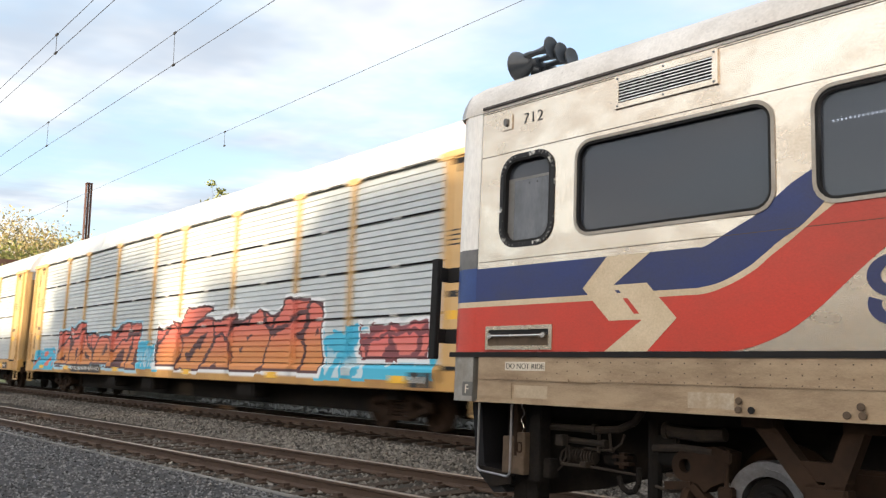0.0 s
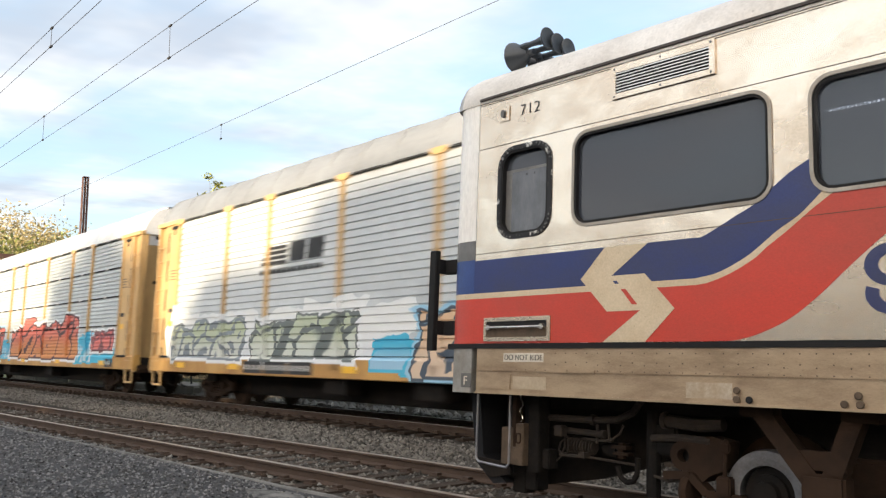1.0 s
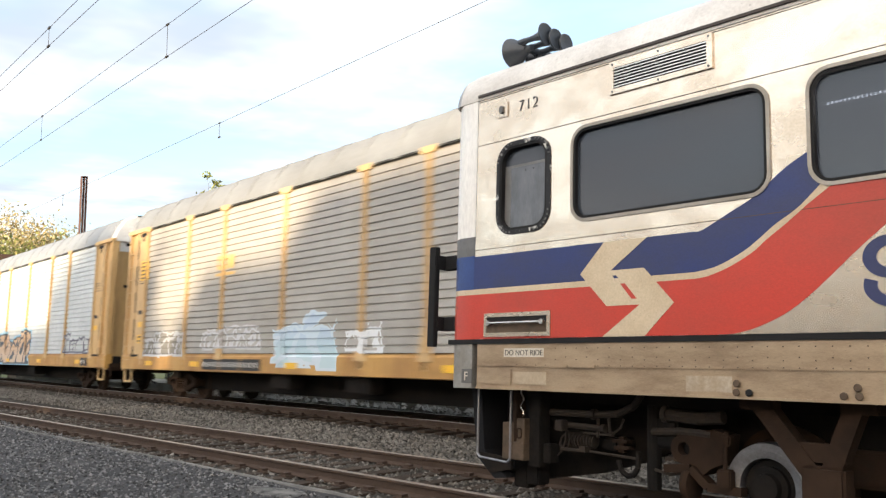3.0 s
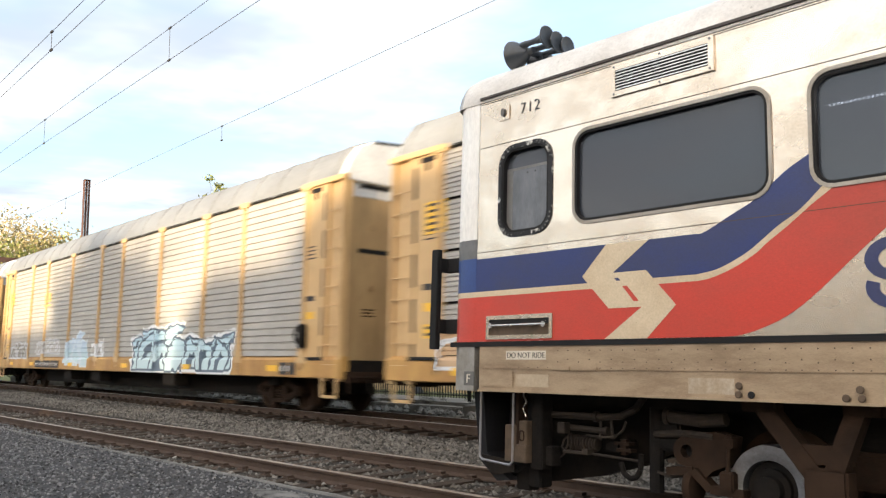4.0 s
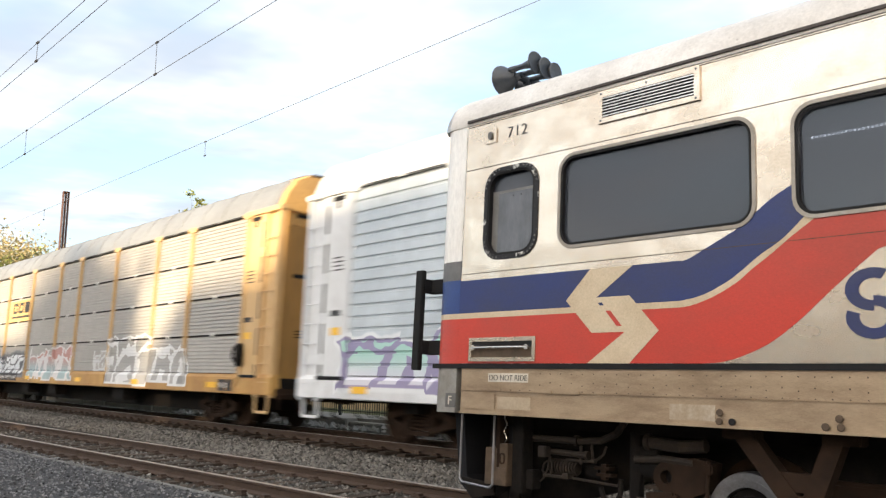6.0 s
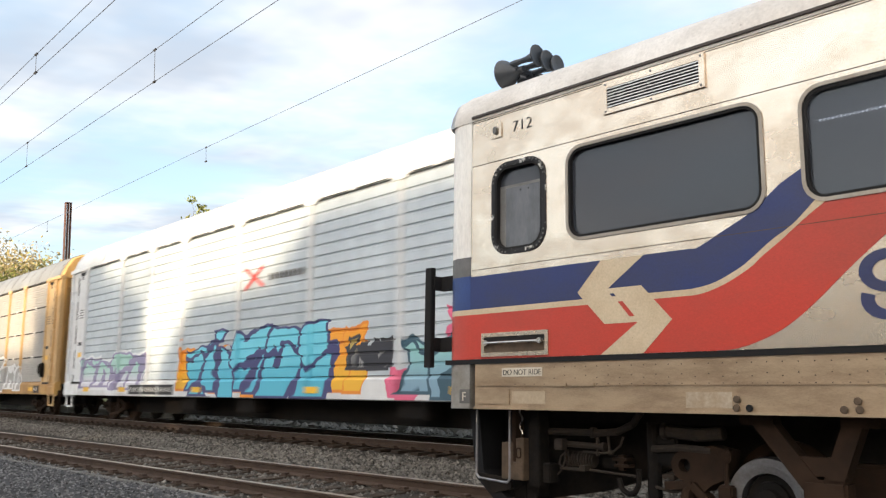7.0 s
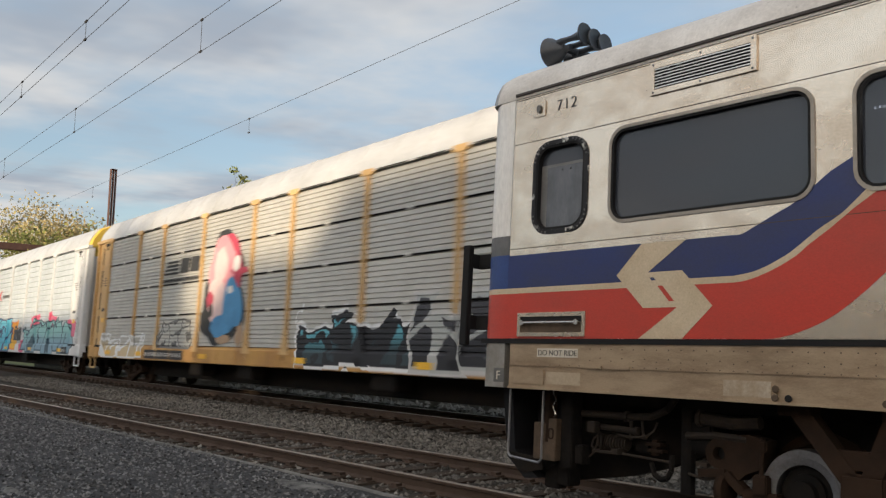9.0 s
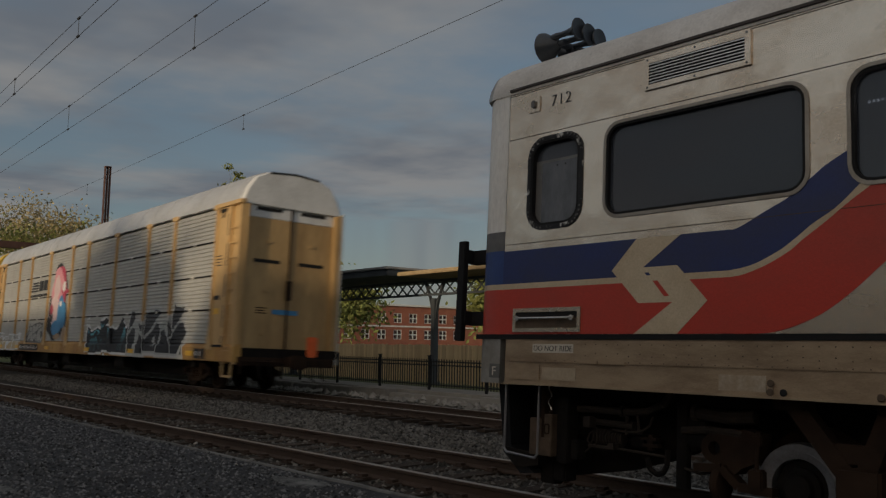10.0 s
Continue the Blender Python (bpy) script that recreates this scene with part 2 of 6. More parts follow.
WALL_BACK = material("shade_block_wall", (0.34, 0.26, 0.2), 0.9, 0, (0.24, 0.18, 0.14), 0.6, 0.6)


# ---- mesh helpers ----
def box(bm, x0, x1, y0, y1, z0, z1, bevel=0.0):
    vs = [bm.verts.new((x, y, z)) for x in (x0, x1) for y in (y0, y1) for z in (z0, z1)]
    fs = [bm.faces.new([vs[i] for i in f]) for f in ((0, 1, 3, 2), (4, 6, 7, 5), (0, 4, 5, 1), (2, 3, 7, 6), (0, 2, 6, 4), (1, 5, 7, 3))]
    if bevel:
        es = list({e for f in fs for e in f.edges})
        bmesh.ops.bevel(bm, geom=es, offset=bevel, segments=2, affect="EDGES", clamp_overlap=True)
    return vs


def tube(bm, a, b, r0, r1=None, seg=10):
    a, b = Vector(a), Vector(b)
    r1 = r0 if r1 is None else r1
    q = (b - a).to_track_quat("Z", "Y")
    rings = []
    for p, r in ((a, r0), (b, r1)):
        rings.append([bm.verts.new(p + q @ Vector((r * math.cos(2 * math.pi * i / seg), r * math.sin(2 * math.pi * i / seg), 0))) for i in range(seg)])
    for i in range(seg):
        j = (i + 1) % seg
        bm.faces.new((rings[0][i], rings[0][j], rings[1][j], rings[1][i]))
    bm.faces.new(rings[0][::-1])
    bm.faces.new(rings[1])


def bar(bm, a, b, w, d):
    """A square bar from a to b, w across and d deep (along y where it can be)."""
    a, b = Vector(a), Vector(b)
    ax = (b - a).normalized()
    side = ax.cross(Vector((0, 1, 0)))
    side = side.normalized() if side.length > 1e-4 else Vector((1, 0, 0))
    dep = ax.cross(side).normalized()
    rings = [[bm.verts.new(p + side * (w / 2 * i) + dep * (d / 2 * j)) for i, j in ((-1, -1), (1, -1), (1, 1), (-1, 1))] for p in (a, b)]
    for i in range(4):
        bm.faces.new((rings[0][i], rings[0][(i + 1) % 4], rings[1][(i + 1) % 4], rings[1][i]))
    bm.faces.new(rings[0][::-1])
    bm.faces.new(rings[1])


def lathe(bm, profile, axis="y", seg=28, at=(0, 0, 0), caps=True):
    """Turn (radius, along) pairs about an axis."""
    rings = []
    for r, h in profile:
        ring = []
        for i in range(seg):
            c, s = r * math.cos(2 * math.pi * i / seg), r * math.sin(2 * math.pi * i / seg)
            v = {"y": (c, h, s), "x": (h, c, s), "z": (c, s, h)}[axis]
            ring.append(bm.verts.new(Vector(v) + Vector(at)))
        rings.append(ring)
    for a, b in zip(rings, rings[1:]):
        for i in range(seg):
            bm.faces.new((a[i], a[(i + 1) % seg], b[(i + 1) % seg], b[i]))
    if caps:
        bm.faces.new(rings[0][::-1])
        bm.faces.new(rings[-1])


def extrude_profile(bm, prof, x0, x1, closed=True, steps=1):
    """A profile of (y, z) pairs drawn along x."""
    rings = [[bm.verts.new((x0 + (x1 - x0) * k / steps, y, z)) for y, z in prof] for k in range(steps + 1)]
    n = len(prof)
    for a, b in zip(rings, rings[1:]):
        for i in range(n if closed else n - 1):
            j = (i + 1) % n
            bm.faces.new((a[i], a[j], b[j], b[i]))
    if closed:
        bm.faces.new(rings[0][::-1])
        bm.faces.new(rings[-1])


def plate(bm, outer, holes, y0, depth):
    """A plate in the xz plane with holes, y0 its near face."""
    loops = []
    for loop in [outer] + list(holes):
        vs = [bm.verts.new((x, y0, z)) for x, z in loop]
        loops += [bm.edges.new((vs[i], vs[(i + 1) % len(vs)])) for i in range(len(vs))]
    made = bmesh.ops.triangle_fill(bm, use_beauty=True, use_dissolve=False, edges=loops)
    faces = [g for g in made["geom"] if isinstance(g, bmesh.types.BMFace)]
    ext = bmesh.ops.extrude_face_region(bm, geom=faces)
    for v in [g for g in ext["geom"] if isinstance(g, bmesh.types.BMVert)]:
        v.co.y += depth


def round_rect(x0, x1, z0, z1, r, n=5):
    pts = []
    for cx, cz, a0 in ((x1 - r, z1 - r, 0), (x0 + r, z1 - r, 90), (x0 + r, z0 + r, 180), (x1 - r, z0 + r, 270)):
        pts += [(cx + r * math.cos(radians(a0 + 90 * k / n)), cz + r * math.sin(radians(a0 + 90 * k / n))) for k in range(n + 1)]
    return pts


def ring_plate(bm, a, b, y0, depth):
    plate(bm, a, [b], y0, depth)


def mesh_of(bm, name, smooth=False, angle=0.6):
    bmesh.ops.recalc_face_normals(bm, faces=bm.faces)
    me = bpy.data.meshes.new(name)
    bm.to_mesh(me)
    bm.free()
    if smooth:
        me.polygons.foreach_set("use_smooth", [True] * len(me.polygons))
        me.set_sharp_from_angle(angle=angle)
    return me


def part(name, bm, mat, parent=None, label="", smooth=False, at=None):
    me = bm if isinstance(bm, bpy.types.Mesh) else mesh_of(bm, name, smooth)
    if not me.materials:
        me.materials.append(mat)
    ob = new(name, me)
    if parent:
        ob.parent = parent
    if at is not None:
        ob.matrix_basis = at if isinstance(at, Matrix) else Matrix.Translation(at)
    return tagged(ob, label)


def bm_new():
    return bmesh.new()


def boxes(*specs, bevel=0.0):
    bm = bm_new()
    for s in specs:
        box(bm, *s, bevel=bevel)
    return bm


def lettering(name, text, size, mat, parent, m, depth=0.003, thin=0.0, space=1.0):
    cu = bpy.data.curves.new(name, "FONT")
    cu.body, cu.size, cu.extrude, cu.offset, cu.space_character = text, size, depth, -thin, space
    tmp = bpy.data.objects.new(name + "_tmp", cu)
    scene.collection.objects.link(tmp)
    bpy.context.view_layer.update()
    me = bpy.data.meshes.new_from_object(tmp.evaluated_get(bpy.context.evaluated_depsgraph_get()))
    bpy.data.objects.remove(tmp)
    me.materials.clear()
    me.materials.append(mat)
    ob = new(name, me)
    ob.parent, ob.matrix_basis = parent, m
    return ob


FACE = pose(0, 0, 0, 90, 0, 0)   # stands lettering upright, facing -y


# ---- ground and tracks ----
COACH_TURN, COACH_CANT, TRAIN_CANT = 2.5, 3.0, 1.8   # degrees


def bend(x):
    """The near track runs at a slight angle to the freight track."""
    return math.tan(radians(COACH_TURN)) * (x + 7.0)


def sheet(name, x0, x1, y0, y1, nx, ny, zf, mat, label, category, kind="structure", shift=""):
    verts, faces = [], []
    for i in range(nx + 1):
        x = x0 + (x1 - x0) * i / nx
        for j in range(ny + 1):
            y = y0 + (y1 - y0) * j / ny
            verts.append((x, y + bend(x) * {"": 0, "near": 1 - j / ny, "far": j / ny}[shift], zf(x, y)))
    for i in range(nx):
        for j in range(ny):
            a = i * (ny + 1) + j
            faces.append((a, a + ny + 1, a + ny + 2, a + 1))
    me = bpy.data.meshes.new(name)
    me.from_pydata(verts, [], faces)
    me.polygons.foreach_set("use_smooth", [True] * len(me.polygons))
    me.materials.append(mat)
    return tagged(new(name, me), label, category, kind=kind)


def lump(x, y, s=1.0):
    return noise.noise((x * 0.9 * s, y * 0.9 * s, 0.3)) * 0.5 + noise.noise((x * 4 * s, y * 4 * s, 1.7)) * 0.25


sheet("ground", -1500, 1500, -1500, 1500, 30, 30, lambda x, y: -0.5, GRASS, "wide flat ground of grass and earth beyond the tracks", "ground")
sheet("ballast", -90, 14, 5.0, 13.9, 416, 44, lambda x, y: -0.17 + 0.03 * lump(x, y) - 0.07 * max(0.0, min(1.0, 1.2 - abs(y - 9.1) / 0.9)),
      BALLAST, "grey crushed-stone ballast bed between the rails", "ballast", shift="near")
sheet("pavement", -90, 14, -40, 5.22, 208, 100, lambda x, y: -0.13 + 0.02 * lump(x, y, 0.6), ASPHALT,
      "dark cinder and worn asphalt ground beside the track", "pavement", shift="far")


def rocks(name, count, area, size, mat, zf, label, seed, follow=False):
    rnd = random.Random(seed)
    verts, faces = [], []
    octa = ((0, 2, 4), (2, 1, 4), (1, 3, 4), (3, 0, 4), (2, 0, 5), (1, 2, 5), (3, 1, 5), (0, 3, 5))
    x0, x1, y0, y1 = area
    for _ in range(count):
        x = x1 + (x0 - x1) * rnd.random() ** 1.5
        y = y0 + (y1 - y0) * rnd.random()
        s = size * rnd.uniform(0.5, 1.3)
        a = rnd.random() * 6.28
        c, sn = math.cos(a), math.sin(a)
        z = zf(x, y) + s * 0.25
        base = len(verts)
        for px, py, pz in ((1, 0, 0.1), (-1, 0, -0.1), (0, 0.8, 0), (0, -0.8, 0.1), (0.15, 0.1, 0.75), (0, 0, -0.7)):
            px, py, pz = (v + rnd.uniform(-0.3, 0.3) for v in (px, py, pz))
            verts.append((x + s * (px * c - py * sn), y + (bend(x) if follow else 0) + s * (px * sn + py * c), z + s * pz))
        faces += [tuple(base + i for i in f) for f in octa]
    me = bpy.data.meshes.new(name)
    me.from_pydata(verts, [], faces)
    me.materials.append(mat)
    return tagged(new(name, me), label, "stones", kind="stuff")


rocks("ballast_stones", 26000, (-42, -2, 7.9, 10.5), 0.042, STONE, lambda x, y: -0.2 + 0.03 * lump(x, y), "loose grey ballast stones between the two tracks", 3)
rocks("crib_stones", 12000, (-40, -2, 5.1, 8.1), 0.036, STONE, lambda x, y: -0.175 + 0.03 * lump(x, y), "loose grey stones between the ties of the near track", 4, follow=True)
rocks("far_stones", 7000, (-44, -4, 10.4, 13.8), 0.034, STONE, lambda x, y: -0.175 + 0.03 * lump(x, y), "loose grey stones along the freight track", 5)
rocks("cinder_pebbles", 26000, (-30, -4, 0.5, 5.05), 0.022, PEBBLE, lambda x, y: -0.13 + 0.02 * lump(x, y, 0.6), "fine dark grit on the cinder ground", 6)


rocks("pale_stones", 16, (-20, -7, 4.8, 5.6), 0.035, CONCRETE, lambda x, y: -0.14, "scattered pale stones at the edge of the cinder ground", 12)


def ground_patch(x, y, rx, ry, seed):
    """A worn pale concrete patch, almost flush."""
    bm = bm_new()
    n = 28
    rim = []
    for i in range(n):
        a = 2 * math.pi * i / n
        k = 0.75 + 0.5 * noise.noise((math.cos(a) * 1.5 + seed, math.sin(a) * 1.5, seed))
        rim.append(bm.verts.new((x + rx * k * math.cos(a), y + ry * k * math.sin(a), -0.125)))
    hub = bm.verts.new((x, y, -0.098))
    for i in range(n):
        bm.faces.new((rim[i], rim[(i + 1) % n], hub))
    o = part("ground_patch", bm, PATCH, smooth=True)
    tagged(o, "pale worn concrete patch in the cinder ground", "ground patch", kind="structure")


PATCH = material("worn_patch", (0.19, 0.185, 0.175), 0.95, 0, (0.03, 0.03, 0.031), 5, 1.0, 30, 0.8, spec=0.15)
ground_patch(-8.45, 4.78, 0.7, 0.24, 1.0)
ground_patch(-9.75, 2.15, 0.5, 0.09, 3.0)


def kerb():
    bm = bm_new()
    xs = [-60 + i * 0.5 for i in range(145)]
    rows = []
    for i, x in enumerate(xs):
        w = 0.03 * noise.noise((x * 1.3, 0, 5))
        y = 5.23 + bend(x)
        rows.append([bm.verts.new((x, y + dy + w, z)) for dy, z in ((-0.03, -0.14), (-0.02, -0.112 + w * 0.3), (0.02, -0.108), (0.04, -0.2))])
    for a, b in zip(rows, rows[1:]):
        for k in range(3):
            bm.faces.new((a[k], b[k], b[k + 1], a[k + 1]))
    part("kerb_edge", bm, PALE, smooth=True)
    tagged(bpy.data.objects["kerb_edge"], "pale broken concrete edge of the cinder ground", "kerb", kind="structure")


kerb()


def rail(yc, near, dz=0.0):
    """A rail with foot, web and head."""
    prof = [(-0.07, -0.15), (0.07, -0.15), (0.07, -0.135), (0.014, -0.11), (0.012, -0.04), (0.036, -0.03), (0.036, -0.004), (-0.036, -0.004),
            (-0.036, -0.03), (-0.012, -0.04), (-0.014, -0.11), (-0.07, -0.135)]
    xs = [-300, -200, -140] + [-100 + 2 * i for i in range(70)]
    bm, bt = bm_new(), bm_new()
    for bmx, pr in ((bm, prof), (bt, [(-0.034, -0.006), (0.034, -0.006), (0.03, 0.002), (-0.03, 0.002)])):
        prev = None
        for x in xs:
            dy = bend(max(x, -80)) if near else 0
            ring = [bmx.verts.new((x, yc + dy + y, z + dz)) for y, z in pr]
            if prev:
                for i in range(len(pr)):
                    j = (i + 1) % len(pr)
                    bmx.faces.new((prev[i], prev[j], ring[j], ring[i]))
            prev = ring
    r = part("rail", bm, RUST)
    tagged(r, "rust-brown steel rail with a worn head on wooden ties", "rail", "rails of the tracks")
    part("rail_head", bt, RAIL_TOP, r, "worn running surface")


NEAR_C, FAR_C = 6.5575, 11.58
for yc, near in ((NEAR_C - 0.76, True), (NEAR_C + 0.76, True), (FAR_C - 0.76, False), (FAR_C + 0.76, False)):
    rail(yc, near, 0.0 if near else 0.024 if yc < FAR_C else -0.024)

tie_bm = bm_new()
box(tie_bm, -0.115, 0.115, -1.3, 1.3, -0.2, -0.145, bevel=0.008)
tie_mesh = mesh_of(tie_bm, "tie")
tie_mesh.materials.append(TIE)
spike_bm = boxes((-0.09, 0.09, -0.17, 0.17, -0.15, -0.128), (-0.02, 0.02, -0.1, -0.06, -0.135, -0.105), (-0.02, 0.02, 0.06, 0.1, -0.135, -0.105), (-0.05, 0.05, 0.08, 0.16, -0.13, -0.095), (-0.05, 0.05, -0.16, -0.08, -0.13, -0.095))
plate_mesh = mesh_of(spike_bm, "tie_plate")
plate_mesh.materials.append(RUST)
rnd = random.Random(11)
for yc, near, x0, x1 in ((NEAR_C, True, -46, 4), (FAR_C, False, -52, -2)):
    x = x0
    while x < x1:
        t = part("railway_tie", tie_mesh, TIE, at=pose(x, yc + (bend(x) if near else 0), rnd.uniform(-0.012, 0.004), 0 if near else -TRAIN_CANT, 0, rnd.uniform(-1.5, 1.5) + (COACH_TURN if near else 0)))
        tagged(t, "weathered dark wooden railway tie bedded in ballast", "railway tie", "ties under the tracks")
        for s in (-0.76, 0.76):
            part("tie_plate", plate_mesh, RUST, t, at=(0, s, 0))
        x += 0.56


# ---- behind the tracks: low platform, fences, canopy, building ----
def platform_side():
    bm = bm_new()
    r = random.Random(5)
    x = -60.0
    slab = tagged(new("platform"), "low concrete platform edge with broken blocks", "platform", kind="structure")
    while x < 0:
        w = r.uniform(1.6, 2.6)
        b = bm_new()
        vs = box(b, x, x + w - 0.03, 14.25 + r.uniform(-0.05, 0.05), 14.7, -0.5, 0.06 + r.uniform(-0.05, 0.08), bevel=0.03)
        part("block", b, CONCRETE, slab)
        x += w
    part("surface", boxes((-60, 0, 14.7, 16.2, -0.5, 0.1)), CONCRETE, slab)
    bm.free()


platform_side()
rocks("rubble", 300, (-30, -14, 13.6, 14.3), 0.11, CONCRETE, lambda x, y: -0.15, "broken grey concrete rubble beside the platform edge", 8)


def iron_fence():
    f = tagged(new("iron_fence"), "black iron picket fence along the platform", "fence")
    f.location = (-22, 15.2, 0.1)
    post, picket = bm_new(), bm_new()
    box(post, -0.035, 0.035, -0.035, 0.035, 0, 0.95, bevel=0.006)
    box(post, -0.045, 0.045, -0.045, 0.045, 0.95, 0.975)
    box(picket, -0.011, 0.011, -0.011, 0.011, 0.07, 0.87)
    pm, km = mesh_of(post, "post"), mesh_of(picket, "picket")
    for i in range(-6, 7):
        part("post", pm, IRON, f, at=(i * 2.45 - 2.35 + 2.45, 0, 0))
    for i in range(-130, 131):
        part("picket", km, IRON, f, at=(i * 0.115, 0, 0))
    for z in (0.13, 0.68, 0.78):
        part("rail_bar", boxes((-15, 15, -0.018, 0.018, z, z + 0.035)), IRON, f)


iron_fence()


def plank_fence():
    f = tagged(new("plank_fence"), "pale tan wooden board fence with uneven boards", "fence")
    f.location = (-40, 26, -0.5)
    b = bm_new()
    box(b, -0.068, 0.068, -0.01, 0.01, 0.03, 1.86)
    me = mesh_of(b, "board")
    r = random.Random(2)
    for i in range(-150, 120):
        part("board", me, PLANK, f, at=pose(i * 0.145, r.uniform(-0.012, 0.012), r.uniform(-0.03, 0.03), 0, r.uniform(-0.6, 0.6), 0))
    for z in (0.4, 1.5):
        part("crossbar", boxes((-22, 17.5, 0.02, 0.06, z, z + 0.09)), PLANK, f)


plank_fence()


def canopy():
    c = tagged(new("platform_canopy"), "dark steel platform canopy with lattice girder and flat roof", "canopy")
    c.location = (-21.5, 17, 0.1)
    for x in (-18, -9, 0, 9):
        bm = bm_new()
        box(bm, x - 0.09, x + 0.09, -0.09, 0.09, 0, 2.75, bevel=0.01)
        box(bm, x - 0.14, x + 0.14, -0.14, 0.14, 0, 0.12)
        for k in range(6):
            z0, z1 = 2.1 + k * 0.2, 2.3 + k * 0.2
            w0, w1 = 0.09 + 0.012 * k * k, 0.09 + 0.012 * (k + 1) ** 2
            for s in (-1, 1):
                bar(bm, (x + s * w0, 0, z0), (x + s * w1, 0, z1), 0.05, 0.1)
        part("column", bm, CANOPY, c)
    for z in (2.84, 3.28):
        part("girder_chord", boxes((-30, 14, -0.06, 0.06, z, z + 0.07)), CANOPY, c)
    for i in range(-60, 28):
        x = i * 0.5
        for a, b in ((2.9, 3.3), (3.3, 2.9)):
            bm = bm_new()
            bar(bm, (x, 0, a), (x + 0.5, 0, b), 0.045, 0.03)
            part("lattice_bar", bm, CANOPY, c)
    part("roof", boxes((-30, -0.4, -1.6, 1.8, 3.42, 3.62), bevel=0.02), CANOPY, c)
    part("roof_cover", boxes((-30, -0.3, -1.7, 1.9, 3.62, 3.7), bevel=0.02), CANOPY_TOP, c, "pale metal roof sheet")
    part("roof_extension", boxes((-0.3, 14, -1.3, 1.6, 3.4, 3.52), bevel=0.02), PLANK, c, "tan timber roof boards")


canopy()


def brick_building():
    h = tagged(new("brick_building"), "two-storey red brick building with white windows", "building")
    h.location = (-140, 92, -0.5)
    x0 = 0.0
    holes, centres = [], []
    for k in range(9):
        y = -6 + 3.9 * k
        for z in (3.7, 7.0):
            holes.append([(y - 1.0, z - 0.95), (y + 1.0, z - 0.95), (y + 1.0, z + 0.95), (y - 1.0, z + 0.95)])
            centres.append((y, z))
    bm = bm_new()
    plate(bm, [(-14, 0), (40, 0), (40, 9.4), (-14, 9.4)], holes, 0, 0.35)
    turn = pose(0, 0, 0, 0, 0, 90)
    part("wall", bm, BRICK, h, at=turn)
    part("cornice", boxes((-0.1, 0.3, -14, 40, 9.4, 9.75)), WHITE, h)
    part("band", boxes((0.0, 0.08, -14, 40, 5.2, 5.5)), WHITE, h, "white stone band")
    part("roof", boxes((-12, -0.36, -14, 40, 9.2, 9.5)), CANOPY_TOP, h)
    part("rear_wall", boxes((-12, -11.7, -14, 40, 0, 9.2)), BRICK, h)
    part("side_wall", boxes((-11.7, -0.36, -14, -13.7, 0, 9.2)), BRICK, h)
    part("side_wall", boxes((-11.7, -0.36, 39.7, 40, 0, 9.2)), BRICK, h)
    fb = bm_new()
    plate(fb, [(-1, -0.95), (1, -0.95), (1, 0.95), (-1, 0.95)],
          [[(a, b), (a + 0.8, b), (a + 0.8, b + 0.75), (a, b + 0.75)] for a in (-0.9, 0.1) for b in (-0.85, 0.1)], 0.05, 0.12)
    fm = mesh_of(fb, "window")
    pm = mesh_of(boxes((-0.95, 0.95, 0.1, 0.12, -0.9, 0.9)), "pane")
    for y, z in centres:
        w = part("window", fm, WHITE, h, at=pose(0, y, z, 0, 0, 90))
        part("pane", pm, PANE, w)


brick_building()


# ---- trees ----
def tree(name, x, y, z, height, crown, mat, seed, leaves=1500, leaf=0.28, label="", bare=0.0):
    r = random.Random(seed)
    t = tagged(new(name), label, "tree")
    t.location = (x, y, z)
    bm, tips = bm_new(), []

    def limb(p, d, length, rad, depth):
        q = p
        n = 3
        for k in range(n):
            d2 = (d + Vector((r.uniform(-0.25, 0.25), r.uniform(-0.25, 0.25), r.uniform(-0.05, 0.2)))).normalized()
            e = q + d2 * (length / n)
            tube(bm, q, e, rad * (1 - 0.25 * k), rad * (1 - 0.25 * (k + 1)), 6)
            q, d = e, d2
        if depth == 0:
            tips.append(q)
            return
        for _ in range(r.randint(2, 4)):
            s = Vector((r.uniform(-1, 1), r.uniform(-1, 1), r.uniform(0.0, 0.9))).normalized()
            limb(q, (d * 0.5 + s * 0.8).normalized(), length * r.uniform(0.55, 0.8), rad * 0.4, depth - 1)
        tips.append(q)

    limb(Vector((0, 0, 0)), Vector((0, 0, 1)), height * 0.42, height * 0.02, 3)
    part("trunk", bm, BARK, t)
    top = max(p.z for p in tips)
    verts, faces = [], []
    for _ in range(leaves):
        c = tips[r.randrange(len(tips))]
        if c.z < bare * top:
            continue
        g = crown * 0.16
        p = c + Vector((r.gauss(0, g), r.gauss(0, g), r.gauss(0, g * 0.8)))
        a, b = Vector((r.gauss(0, 1), r.gauss(0, 1), r.gauss(0, 1))).normalized(), Vector((r.gauss(0, 1), r.gauss(0, 1), r.gauss(0, 1)))
        b = a.cross(b).normalized()
        s = leaf * r.uniform(0.5, 1.2)
        i = len(verts)
        nrm = a.cross(b) * s * 0.2
        verts += [p - a * s, p + b * s * 0.5 + nrm, p + a * s, p - b * s * 0.5 + nrm]
        faces += [(i, i + 1, i + 2), (i, i + 2, i + 3)]
    me = bpy.data.meshes.new("crown")
    me.from_pydata(verts, [], faces)
    part("crown", me, mat, t)
    return t


